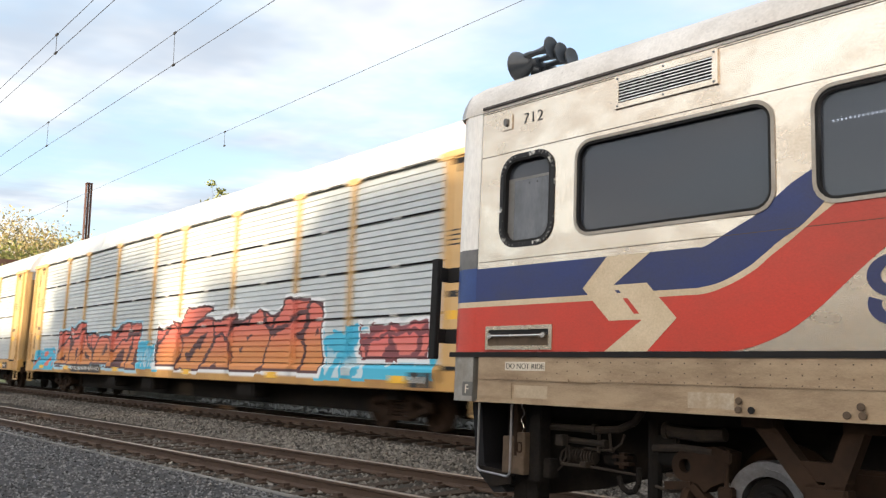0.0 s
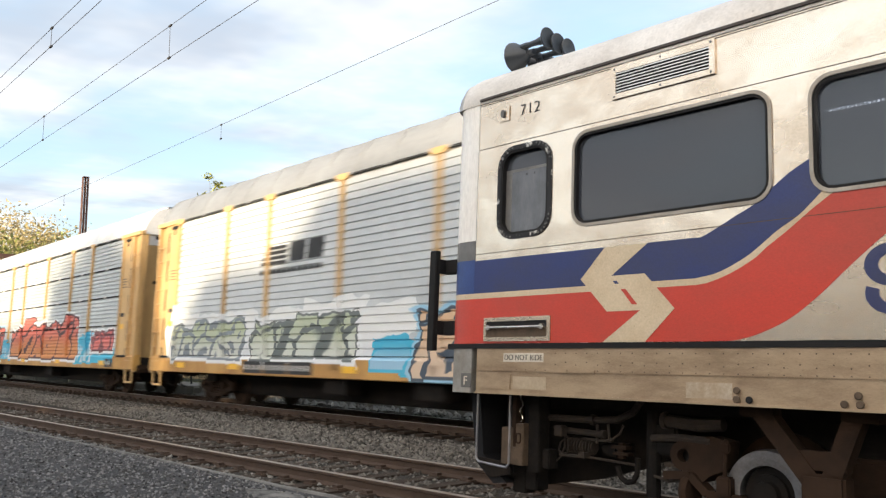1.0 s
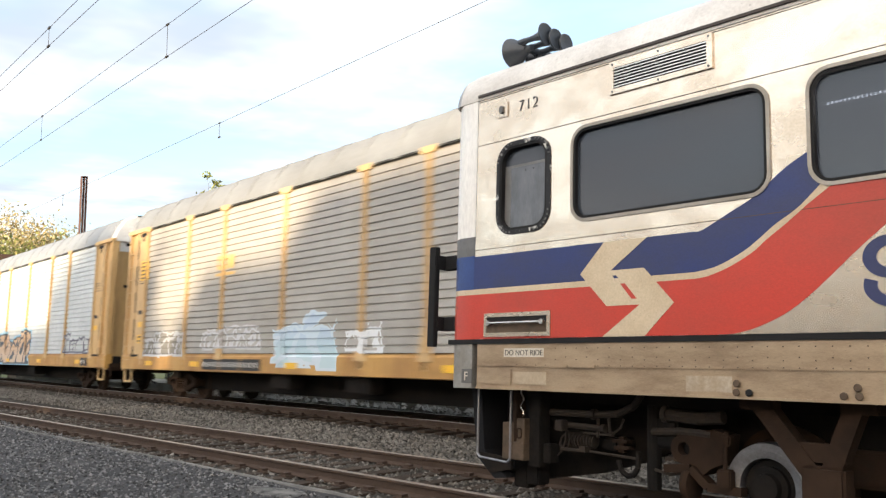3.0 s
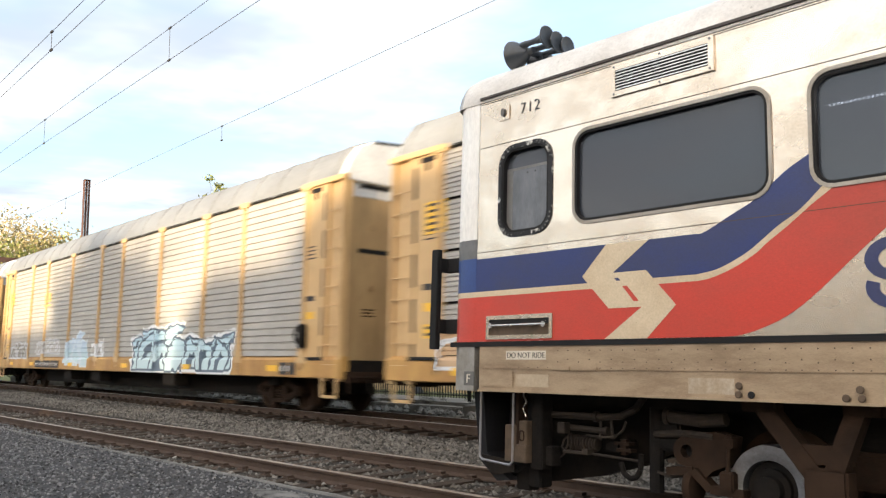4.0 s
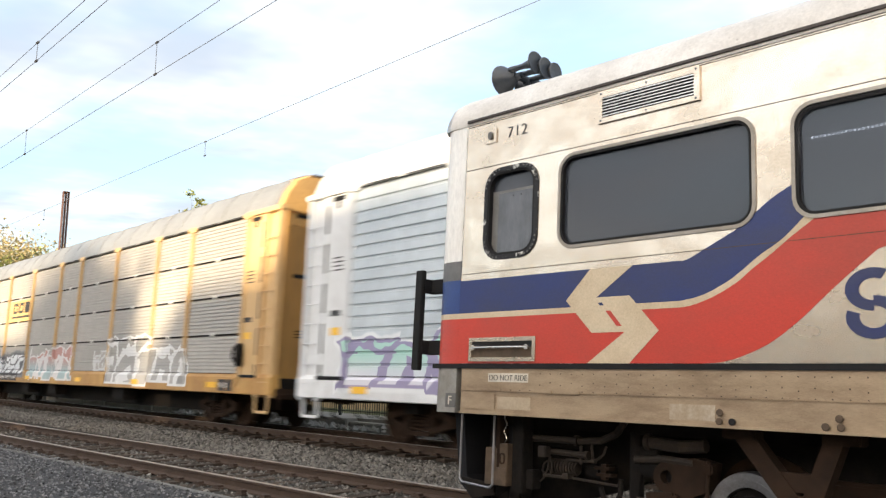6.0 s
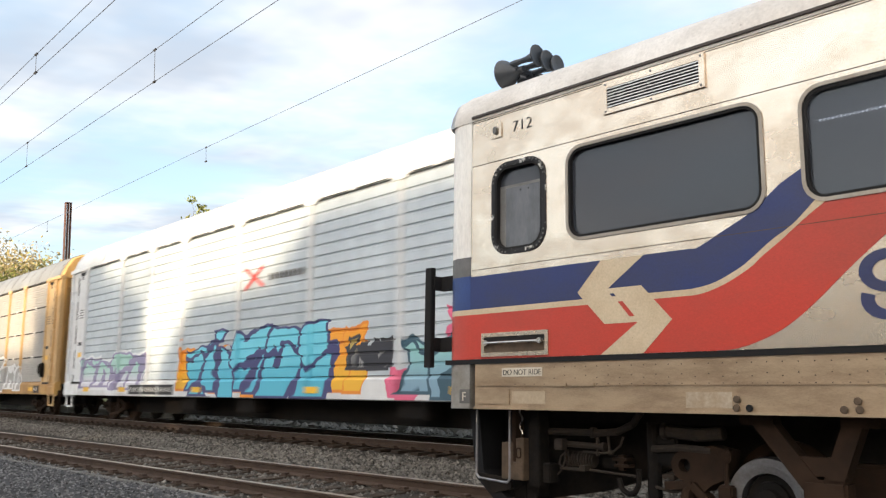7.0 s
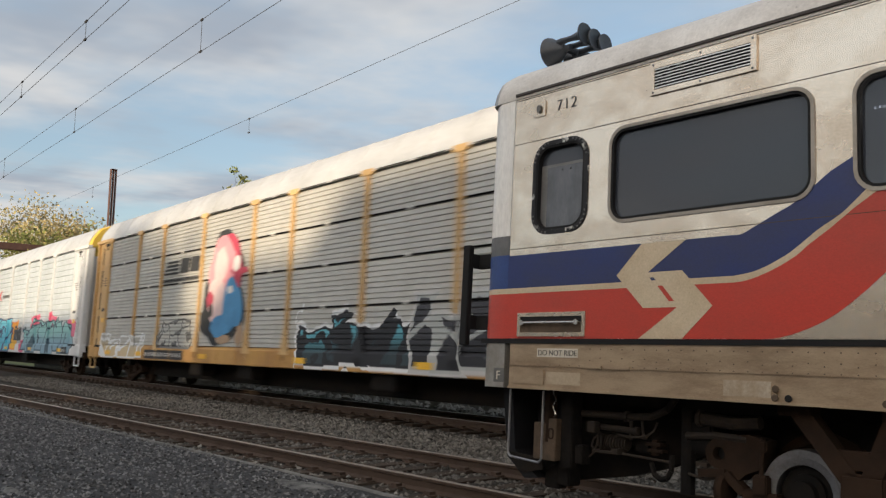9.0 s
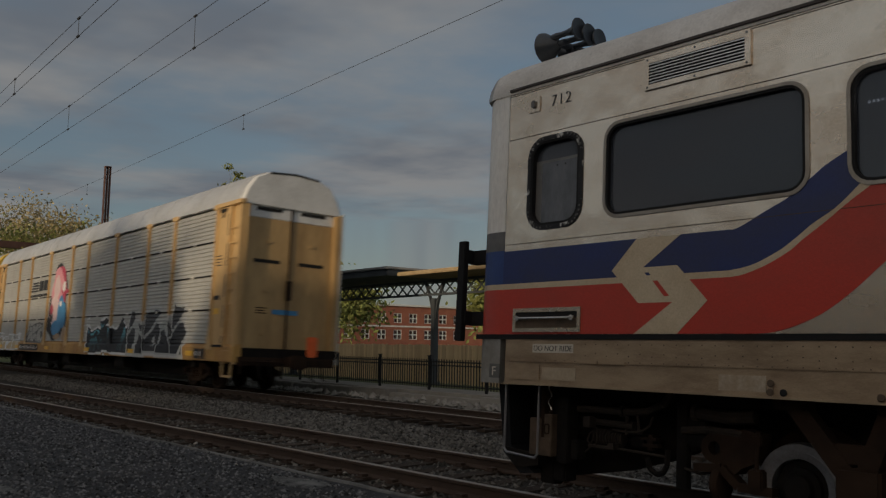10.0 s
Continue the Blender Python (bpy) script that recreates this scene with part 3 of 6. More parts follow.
tree("tree", -64, 30, -0.5, 15.2, 1.3, LEAF, 21, 900, 0.17, "slender green tree top rising behind the freight track")
for i, (x, y, hgt, m) in enumerate(((-112, 26.5, 18, LEAF_AUTUMN), (-103, 27, 15.5, LEAF_AUTUMN), (-96, 26, 13.5, LEAF), (-122, 26, 18, LEAF_AUTUMN), (-108, 33, 15.5, LEAF))):
    tree("tree", x, y, -0.5, hgt, 7, m, 40 + i, 2800, 0.22, "thinning autumn tree with pale yellow-green leaves beyond the line")
for i, (x, y, hgt) in enumerate(((-62, 40, 6.5), (-68, 41, 6.2), (-82, 50, 7.4), (-46, 44, 6.2), (-64, 60, 8.5), (-50, 60, 7.5))):
    tree("tree", x, y, -0.5, hgt, 6, LEAF, 60 + i, 2600, 0.26, "leafy green tree behind the wooden board fence")


# ---- poles and overhead wires ----
def catenary_pole(x, y, top):
    p = tagged(new("catenary_pole"), "rust-brown steel catenary pole beside the freight track", "pole")
    p.location = (x, y, -0.5)
    bm = bm_new()
    box(bm, -0.16, 0.16, -0.02, 0.02, 0, top + 0.5)
    for s in (-1, 1):
        box(bm, -0.16, 0.16, s * 0.15 - 0.015, s * 0.15 + 0.015, 0, top + 0.5)
    part("shaft", bm, POLE, p)
    part("cap", boxes((-0.18, 0.18, -0.18, 0.18, top + 0.5, top + 0.54)), POLE, p)
    part("footing", boxes((-0.4, 0.4, -0.4, 0.4, 0, 0.5), bevel=0.03), CONCRETE, p)


catenary_pole(-51.9, 16, 11.7)


def signal_bridge():
    b = tagged(new("signal_bridge"), "dark steel bridge girder spanning the tracks", "bridge")
    b.location = (-95, 20, -0.5)
    part("girder", boxes((-0.4, 0.4, -20, 14, 11.1, 11.8), bevel=0.03), POLE, b)
    for y in (-19, 13):
        part("leg", boxes((-0.3, 0.3, y - 0.3, y + 0.3, 0, 11.1)), POLE, b)


signal_bridge()


def wire(name, y, z, label, hangers=None, drop=0.0):
    bm = bm_new()
    pts = [(-260 + i * 6.0) for i in range(48)]
    for a, b in zip(pts, pts[1:]):
        tube(bm, (a, y, z), (b, y, z), 0.0062, seg=5)
    w = part(name, bm, WIRE)
    tagged(w, label, "wire", "overhead wires")
    if hangers:
        step, x0 = hangers
        for i in range(-12, 4):
            h = bm_new()
            x = x0 + i * step
            tube(h, (x, y, z), (x, y, z - drop), 0.006, seg=5)
            tube(h, (x - 0.05, y, z), (x + 0.05, y, z), 0.025, seg=6)
            tube(h, (x - 0.05, y, z - drop), (x + 0.05, y, z - drop), 0.025, seg=6)
            part("hanger", h, WIRE, w)


wire("overhead_wire", 4.4, 7.47, "thin dark overhead messenger wire above the near track", (5.0, -16.6), 0.36)
wire("overhead_wire", 4.4, 7.11, "thin dark overhead contact wire above the near track")
wire("overhead_wire", 6.7, 8.12, "thin dark overhead messenger wire above the coach", (9.0, -16.65), 0.69)
wire("overhead_wire", 6.7, 7.43, "thin dark overhead contact wire above the coach")
wire("overhead_wire", 11.6, 8.5, "thin dark overhead wire above the freight track", (16.0, -24.5), 0.45)


# ---- commuter coach ----
SIDE, XE, XR = 5.16, -5.97, 20.0
MIDY = 6.70
coach = tagged(new("commuter_coach"), "stainless commuter coach with blue and red stripes on the near track", "train coach")
PIVOT = Vector((-5.57, SIDE, 1.46))
coach.matrix_basis = (Matrix.Translation(PIVOT) @ Matrix.Rotation(radians(COACH_TURN), 4, "Z") @ Matrix.Rotation(radians(-COACH_CANT), 4, "X")
                      @ Matrix.Translation(Vector((7.0, MIDY, 0)) - PIVOT))
CO = (-7.0, -MIDY, 0)


def cp(name, bm, mat, label="", smooth=False, parent=None):
    return part(name, bm, mat, parent or coach, label, smooth, at=None if parent else CO)


WINS = [(-5.34, -4.79, 2.42, 3.18, 0.15), (-4.518, -2.858, 2.43, 3.187, 0.13)] + [(-2.566 + 1.952 * k, -0.906 + 1.952 * k, 2.435, 3.187, 0.13) for k in range(11)]


def coach_body():
    bm = bm_new()
    plate(bm, [(-5.63, 1.49), (XR, 1.49), (XR, 3.70), (-5.63, 3.70)], [round_rect(*w) for w in WINS], SIDE, 0.09)
    cp("side_wall", bm, STEEL)
    cp("rear_side_wall", boxes((-5.57, XR, 2 * MIDY - SIDE - 0.09, 2 * MIDY - SIDE, 1.49, 3.70)), STEEL)
    cp("end_wall", boxes((XE + 0.02, XE + 0.1, SIDE + 0.14, 2 * MIDY - SIDE - 0.14, 1.06, 3.70)), STEEL)
    cp("end_wall", boxes((XR - 0.09, XR, SIDE + 0.1, 2 * MIDY - SIDE - 0.1, 1.06, 3.70)), STEEL)
    cp("floor", boxes((XE + 0.1, XR - 0.1, SIDE + 0.1, 2 * MIDY - SIDE - 0.1, 1.2, 1.4)), UNDER)
    cp("cabin_lining", boxes((-5.4, XR - 0.3, SIDE + 1.5, SIDE + 1.56, 1.4, 3.6), (-5.4, XR - 0.3, SIDE + 0.12, SIDE + 1.5, 3.5, 3.56), (-4.56, -4.5, SIDE + 0.1, SIDE + 1.5, 1.4, 3.5)), INNER, "dark interior")
    prof = [(SIDE - 0.01, 3.68), (SIDE - 0.012, 3.71), (SIDE + 0.013, 3.805), (SIDE + 0.075, 3.925), (SIDE + 0.24, 4.04), (SIDE + 0.6, 4.13), (MIDY, 4.175)]
    prof = prof + [(2 * MIDY - y, z) for y, z in prof[-2::-1]]
    bm = bm_new()
    extrude_profile(bm, prof, -5.86, XR)
    cp("roof", bm, ROOF_STEEL, smooth=True)
    bm = bm_new()
    small = [(y * 0.93 + MIDY * 0.07, 3.68 + (z - 3.68) * 0.75) for y, z in prof]
    a = [bm.verts.new((-5.86, y, z)) for y, z in prof]
    b = [bm.verts.new((-5.93, MIDY + (y - MIDY) * 0.985, 3.68 + (z - 3.68) * 0.95)) for y, z in prof]
    c = [bm.verts.new((-5.99, y, z)) for y, z in small]
    for p, q in ((a, b), (b, c)):
        for i in range(len(prof)):
            j = (i + 1) % len(prof)
            bm.faces.new((p[i], p[j], q[j], q[i]))
    bm.faces.new(c)
    cp("roof_end", bm, CAP, "dented grey roof end cap", True)
    # gutter strip, belt line, seams
    cp("gutter", boxes((-5.62, XR, SIDE - 0.026, SIDE, 3.703, 3.727)), DRIP, "dark brown drip rail")
    cp("belt_strip", boxes((XE + 0.03, XR, SIDE - 0.012, SIDE + 0.02, 1.445, 1.487)), BLACK, "black belt line")
    for z in (3.661, 3.246, 2.281):
        cp("seam", boxes((-5.625, XR, SIDE - 0.0036, SIDE, z, z + 0.005)), COLUMN)
    # corner post in its colour fields
    def corner(z0, z1, mat, name, out=0.004):
        bm = bm_new()
        pts = [(-5.635, SIDE - out), (-5.82, SIDE - out), (-5.90, SIDE + 0.03), (-5.955, SIDE + 0.1), (XE, SIDE + 0.2), (XE, SIDE + 0.4), (-5.635, SIDE + 0.4)]
        lo, hi = [bm.verts.new((x, y, z0)) for x, y in pts], [bm.verts.new((x, y, z1)) for x, y in pts]
        for i in range(len(pts)):
            j = (i + 1) % len(pts)
            bm.faces.new((lo[i], lo[j], hi[j], hi[i]))
        bm.faces.new(lo[::-1])
        bm.faces.new(hi)
        cp(name, bm, mat, smooth=True)
    corner(2.41, 3.68, CORNER, "corner_post")
    corner(2.235, 2.41, GREY_TRIM, "corner_plate")
    corner(1.931, 2.235, BLUE_BRIGHT, "corner_stripe")
    corner(1.883, 1.931, CREAM, "corner_stripe")
    corner(1.487, 1.883, RED, "corner_stripe")
    corner(1.06, 1.445, CORNER_GREY, "corner_skirt")
    # skirt with panels and rows of rivets
    cp("skirt", boxes((-5.57, XR, SIDE - 0.002, SIDE + 0.07, 1.075, 1.445)), STEEL_DIRTY)
    cp("skirt_flange", boxes((-5.57, XR, SIDE - 0.010, SIDE + 0.05, 1.255, 1.265), (-5.57, XR, SIDE - 0.02, SIDE + 0.1, 1.06, 1.076)), STEEL_DIRTY)
    cp("skirt_panel", boxes((-5.55, -5.16, SIDE - 0.012, SIDE, 1.10, 1.23), bevel=0.003), STEEL_DIRTY)
    rv = bm_new()
    rows = []
    for k in range(170):
        x = -5.1 + k * 0.105
        for z in (1.405, 1.315 + 0.02 * (k % 2), 1.268):
            if x < -4.7 and z > 1.3:
                continue
            lathe(rv, [(0.0055, -0.0), (0.0045, -0.003), (0.002, -0.005)], "y", 6, (x, SIDE - 0.002, z))
    o = cp("rivets", rv, COLUMN)
    o["kind"] = "stuff"
    for x, z, m in ((-3.108, 1.161, COLUMN), (-3.112, 1.103, COLUMN), (-3.021, 1.103, BLACK), (-2.411, 1.102, COLUMN), (-2.327, 1.155, COLUMN), (-2.319, 1.103, COLUMN)):
        bm = bm_new()
        lathe(bm, [(0.024, 0.0), (0.024, -0.008), (0.018, -0.012)], "y", 18, (x, SIDE - 0.016, z))
        cp("plug", bm, m)
    cp("notice", boxes((-5.133, -4.773, SIDE - 0.006, SIDE - 0.002, 1.11, 1.212)), TAN_PAPER, "faded cream sticker")
    cp("notice", boxes((-3.496, -3.149, SIDE - 0.006, SIDE - 0.002, 1.10, 1.208)), OLD_PAPER, "faded cream sticker")
    cp("bracket_strip", boxes((-4.72, -4.55, SIDE - 0.02, SIDE - 0.002, 1.25, 1.275), (-4.52, -4.28, SIDE - 0.02, SIDE - 0.002, 1.25, 1.275)), STEEL_DIRTY)
    cp("sign", boxes((-5.246, -4.804, SIDE - 0.007, SIDE - 0.002, 1.333, 1.406)), WHITE_PAPER, "small cream warning sign")
    lettering("sign_text", "DO NOT RIDE", 0.066, INK, coach, Matrix.Translation((-5.235 - 7, SIDE - 0.008 - MIDY, 1.347)) @ FACE, thin=0.001)
    cp("end_letter_plate", boxes((-5.754, -5.625, SIDE - 0.012, SIDE - 0.004, 1.105, 1.228), bevel=0.003), GREY_TRIM)
    lettering("end_letter", "F", 0.11, WHITE_PAPER, coach, Matrix.Translation((-5.722 - 7, SIDE - 0.014 - MIDY, 1.128)) @ FACE)
    lettering("car_number", "712", 0.145, INK, coach, Matrix.Translation((-5.135 - 7, SIDE - 0.004 - MIDY, 3.476)) @ FACE, thin=0.0035, space=1.12)


def spread_strip(name, top, bottom, mat, out, label=""):
    """A paint field between two edges, each a list of (x, z) with the same count."""
    bm = bm_new()
    a = [(bm.verts.new((x, SIDE - out, z)), bm.verts.new((x, SIDE, z))) for x, z in top]
    b = [(bm.verts.new((x, SIDE - out, z)), bm.verts.new((x, SIDE, z))) for x, z in bottom]
    for i in range(len(top) - 1):
        bm.faces.new((a[i][0], a[i + 1][0], b[i + 1][0], b[i][0]))
        bm.faces.new((a[i][0], a[i][1], a[i + 1][1], a[i + 1][0]))
        bm.faces.new((b[i][0], b[i + 1][0], b[i + 1][1], b[i][1]))
    for k in (0, -1):
        bm.faces.new((a[k][0], a[k][1], b[k][1], b[k][0]))
    return cp(name, bm, mat, label)


def smooth_line(pts, n):
    """n points evenly along a smooth curve through pts."""
    out = []
    m = len(pts)
    for k in range(n):
        u = k / (n - 1) * (m - 1)
        i = min(int(u), m - 2)
        f = u - i
        p0, p1, p2, p3 = (pts[max(0, min(m - 1, i + d))] for d in (-1, 0, 1, 2))
        out.append(tuple(0.5 * (2 * b + (c - a) * f + (2 * a - 5 * b + 4 * c - d) * f * f + (3 * b - a - 3 * c + d) * f ** 3) for a, b, c, d in zip(p0, p1, p2, p3)))
    return out


def livery():
    n = 40
    sweep = smooth_line([(-3.42, 1.931), (-3.245, 1.961), (-3.057, 2.042), (-2.947, 2.113), (-2.817, 2.208), (-2.664, 2.30), (-2.515, 2.433)], n)
    top = smooth_line([(-3.42, 2.222), (-3.352, 2.228), (-3.136, 2.33), (-2.971, 2.409), (-2.842, 2.504), (-2.733, 2.584), (-2.578, 2.666)], n)
    low = smooth_line([(-3.42, 1.884), (-3.31, 1.898), (-3.14, 1.955), (-2.976, 2.04), (-2.888, 2.108), (-2.741, 2.208), (-2.59, 2.321), (-2.426, 2.429)], n)
    spread_strip("blue_stripe", [(-5.635, 2.225), (-3.42, 2.222)], [(-5.635, 1.931), (-3.42, 1.931)], BLUE, 0.003)
    spread_strip("blue_sweep", top, sweep, BLUE, 0.003)
    spread_strip("cream_line", [(-5.635, 1.931), (-3.42, 1.931)], [(-5.635, 1.883), (-3.42, 1.884)], CREAM, 0.004)
    spread_strip("cream_sweep", sweep, low, CREAM, 0.004)
    red_low = smooth_line([(-3.42, 1.489), (-3.25, 1.489), (-3.104, 1.498), (-2.944, 1.54), (-2.753, 1.625), (-2.568, 1.758), (-2.39, 1.915), (-2.229, 2.053), (-2.07, 2.18)], n)
    spread_strip("red_stripe", [(-5.635, 1.883), (-3.42, 1.884)], [(-5.635, 1.489), (-3.42, 1.489)], RED, 0.003)
    spread_strip("red_sweep", low, red_low, RED, 0.003)
    spread_strip("red_field", [low[-1], (-1.5, 2.43), (XR, 2.43)], [red_low[-1], (-1.6, 2.30), (XR, 2.30)], RED, 0.003)
    # emblem: two joined arrows
    for pts, mat, out in (([(-4.203, 2.222), (-3.813, 2.222), (-4.141, 1.995), (-3.84, 1.995), (-3.587, 1.726), (-3.836, 1.489), (-4.216, 1.489), (-3.877, 1.723), (-4.178, 1.723), (-4.434, 1.985)], CREAM, 0.006),
                          ([(-4.05, 1.888), (-4.008, 1.888), (-3.902, 1.768), (-3.947, 1.768)], RED, 0.008), ([(-4.124, 1.954), (-4.088, 1.954), (-4.067, 1.931), (-4.103, 1.931)], BLUE, 0.008)):
        bm = bm_new()
        plate(bm, pts, [], SIDE - out, out)
        cp("emblem", bm, mat, "cream double-arrow emblem" if mat == CREAM else "")
    # large blue curved mark
    bm = bm_new()
    for cx, cz, a0, a1 in ((-2.11, 1.937, 60, 270), (-2.11, 1.767, 90, -200)):
        k = 16
        ring = [(cx + r * math.cos(radians(a0 + (a1 - a0) * i / k)), cz + r * 0.8 * math.sin(radians(a0 + (a1 - a0) * i / k))) for r, rng in ((0.165, range(k + 1)), (0.085, range(k, -1, -1))) for i in rng]
        plate(bm, ring, [], SIDE - 0.006, 0.006)
    cp("curved_mark", bm, BLUE, "large dark blue curved mark")


def coach_windows():
    for k, (x0, x1, z0, z1, r) in enumerate(WINS):
        w = tagged(new("window"), "dark tinted coach window in a rounded rubber frame")
        w.parent, w.location = coach, CO
        small = k == 0
        bm = bm_new()
        o = 0.035 if small else 0.022
        ring_plate(bm, round_rect(x0 - o, x1 + o, z0 - o, z1 + o, r + o), round_rect(x0 + 0.004, x1 - 0.004, z0 + 0.004, z1 - 0.004, r), SIDE - 0.012, 0.03)
        part("frame", bm, PEELED if small else FRAME, w, "black rubber frame with peeling pale patches" if small else "")
        bm = bm_new()
        ring_plate(bm, round_rect(x0 + 0.002, x1 - 0.002, z0 + 0.002, z1 - 0.002, r), round_rect(x0 + 0.025, x1 - 0.025, z0 + 0.025, z1 - 0.025, r - 0.02), SIDE - 0.006, 0.07)
        part("gasket", bm, BLACK, w)
        bm = bm_new()
        plate(bm, round_rect(x0 + 0.02, x1 - 0.02, z0 + 0.02, z1 - 0.02, r - 0.02), [], SIDE + (0.045 if small else 0.03), 0.006)
        part("pane", bm, GLASS_DARK, w).visible_shadow = False
        if small:
            part("lower_pane", boxes((x0 + 0.095, x1 - 0.022, SIDE + 0.036, SIDE + 0.042, z0 + 0.025, 2.99)), DAYLIT_PANE, w, "lower pane with daylight painted in")
            bm = bm_new()
            for i in (0.27, 0.36):
                lathe(bm, [(0.009, 0), (0.006, -0.004)], "y", 8, (x0 + i, SIDE + 0.035, 2.95))
            part("pane_bolts", bm, BLACK, w)
            part("sash", boxes((x0 + 0.03, x1 - 0.02, SIDE + 0.035, SIDE + 0.06, 2.985, 3.01), (x0 + 0.03, x0 + 0.1, SIDE + 0.035, SIDE + 0.06, z0 + 0.03, 2.985)), GREY_TRIM, w)
            bm = bm_new()
            for i in range(30):
                a = i / 30
                p = round_rect(x0 - 0.015, x1 + 0.015, z0 - 0.015, z1 + 0.015, r, 6)
                q = p[int(a * len(p))]
                lathe(bm, [(0.009, 0), (0.006, -0.006)], "y", 8, (q[0], SIDE - 0.012, q[1]))
            part("screws", bm, GREY_TRIM, w)["kind"] = "stuff"


def vent():
    v = tagged(new("vent"), "louvred air vent with a pale steel frame")
    v.parent, v.location = coach, CO
    x0, x1, z0, z1 = -4.148, -3.246, 3.395, 3.660
    bm = bm_new()
    ring_plate(bm, [(x0, z0), (x1, z0), (x1, z1), (x0, z1)], [(x0 + 0.042, z0 + 0.042), (x1 - 0.045, z0 + 0.042), (x1 - 0.045, z1 - 0.05), (x0 + 0.042, z1 - 0.05)], SIDE - 0.02, 0.018)
    part("frame", bm, STEEL, v)
    part("backing", boxes((x0 + 0.042, x1 - 0.045, SIDE - 0.004, SIDE - 0.002, z0 + 0.042, z1 - 0.05)), BLACK, v)
    for k in range(7):
        z = z0 + 0.054 + k * 0.0248
        bm = bm_new()
        vs = box(bm, x0 + 0.042, x1 - 0.045, SIDE - 0.016, SIDE - 0.005, z, z + 0.008)
        part("slat", bm, CHROME, v)
    for x in (x0 + 0.03, (x0 + x1) / 2, x1 - 0.03):
        for z in (z0 + 0.02, z1 - 0.02):
            bm = bm_new()
            lathe(bm, [(0.01, 0), (0.007, -0.006)], "y", 8, (x, SIDE - 0.02, z))
            part("screw", bm, GREY_TRIM, v)


def handle_recess():
    h = tagged(new("handle_recess"), "recessed steel grab handle in the red stripe")
    h.parent, h.location = coach, CO
    x0, x1, z0, z1 = -5.487, -4.733, 1.505, 1.71
    bm = bm_new()
    ring_plate(bm, [(x0, z0), (x1, z0), (x1, z1), (x0, z1)], [(x0 + 0.035, z0 + 0.035), (x1 - 0.035, z0 + 0.035), (x1 - 0.035, z1 - 0.035), (x0 + 0.035, z1 - 0.035)], SIDE - 0.016, 0.013)
    part("frame", bm, STEEL, h)
    # shade inside the shallow recess is painted: dark backing, black strip along the top
    part("backing", boxes((x0 + 0.035, x1 - 0.035, SIDE - 0.0065, SIDE - 0.0045, z0 + 0.035, z1 - 0.035)), COLUMN, h, "backing darkened as recess shade")
    part("recess_shadow", boxes((x0 + 0.035, x1 - 0.035, SIDE - 0.008, SIDE - 0.0067, z1 - 0.085, z1 - 0.035)), BLACK, h, "black strip painted as the recess's shade")
    bm = bm_new()
    tube(bm, (x0 + 0.07, SIDE - 0.035, 1.622), (x1 - 0.07, SIDE - 0.035, 1.622), 0.011)
    part("bar", bm, CHROME, h)
    for x in (x0 + 0.075, x1 - 0.075):
        bm = bm_new()
        tube(bm, (x, SIDE - 0.005, 1.622), (x, SIDE - 0.045, 1.622), 0.024)
        part("bracket", bm, CHROME, h)


def marker_light():
    bm = boxes((-5.387, -5.254, SIDE - 0.012, SIDE - 0.001, 3.46, 3.60), bevel=0.004)
    k = cp("key_plate", bm, STEEL, "small steel switch plate")
    bm = bm_new()
    plate(bm, round_rect(-5.346, -5.302, 3.495, 3.565, 0.021), [], SIDE - 0.03, 0.02)
    part("key_cover", bm, GREY_TRIM, k)


def end_bracket():
    cp("end_guard", boxes((-6.25, -6.16, SIDE + 0.0, SIDE + 0.06, 1.428, 2.37), bevel=0.006), BLACK, "black steel end guard bar")
    for z in (1.58, 2.16):
        cp("guard_arm", boxes((-6.17, XE + 0.05, SIDE + 0.12, SIDE + 0.2, z, z + 0.13), (-6.20, -6.15, SIDE + 0.03, SIDE + 0.2, z, z + 0.13), bevel=0.004), BLACK)


def horn():
    h = tagged(new("air_horn"), "cluster of dark air horns on the coach roof")
    h.parent, h.location = coach, Vector(CO) + Vector((-5.39, 5.70, 4.05))
    bm = bm_new()
    box(bm, -0.06, 0.10, -0.05, 0.05, -0.02, 0.09, bevel=0.01)
    tube(bm, (0.0, 0, 0.05), (0.0, 0, 0.2), 0.03)
    tube(bm, (-0.03, -0.2, 0.2), (0.03, 0.25, 0.2), 0.035)
    part("manifold", bm, HORN, h)
    for y, z, sgn, ln, rad in ((-0.2, 0.25, 1, 0.26, 0.105), (-0.09, 0.225, 1, 0.29, 0.1), (0.02, 0.205, 1, 0.32, 0.095), (-0.16, 0.19, -1, 0.19, 0.148), (0.1, 0.18, -1, 0.16, 0.11)):
        bm = bm_new()
        prof = [(0.03, -0.06 * sgn), (0.032, 0.0), (0.026, 0.05 * sgn), (0.028, ln * 0.45 * sgn), (0.042, ln * 0.75 * sgn), (rad * 0.8, ln * 0.93 * sgn), (rad, ln * sgn), (rad * 0.96, ln * sgn * 1.03), (0.02, ln * sgn * 0.98)]
        if sgn < 0:
            prof[2:6] = [(0.05, 0.02 * sgn), (rad * 0.55, ln * 0.3 * sgn), (rad * 0.75, ln * 0.6 * sgn), (rad * 0.95, ln * 0.85 * sgn)]
        lathe(bm, prof, "x", 20, (0, y, z))
        part("bell", bm, HORN, h, smooth=True)


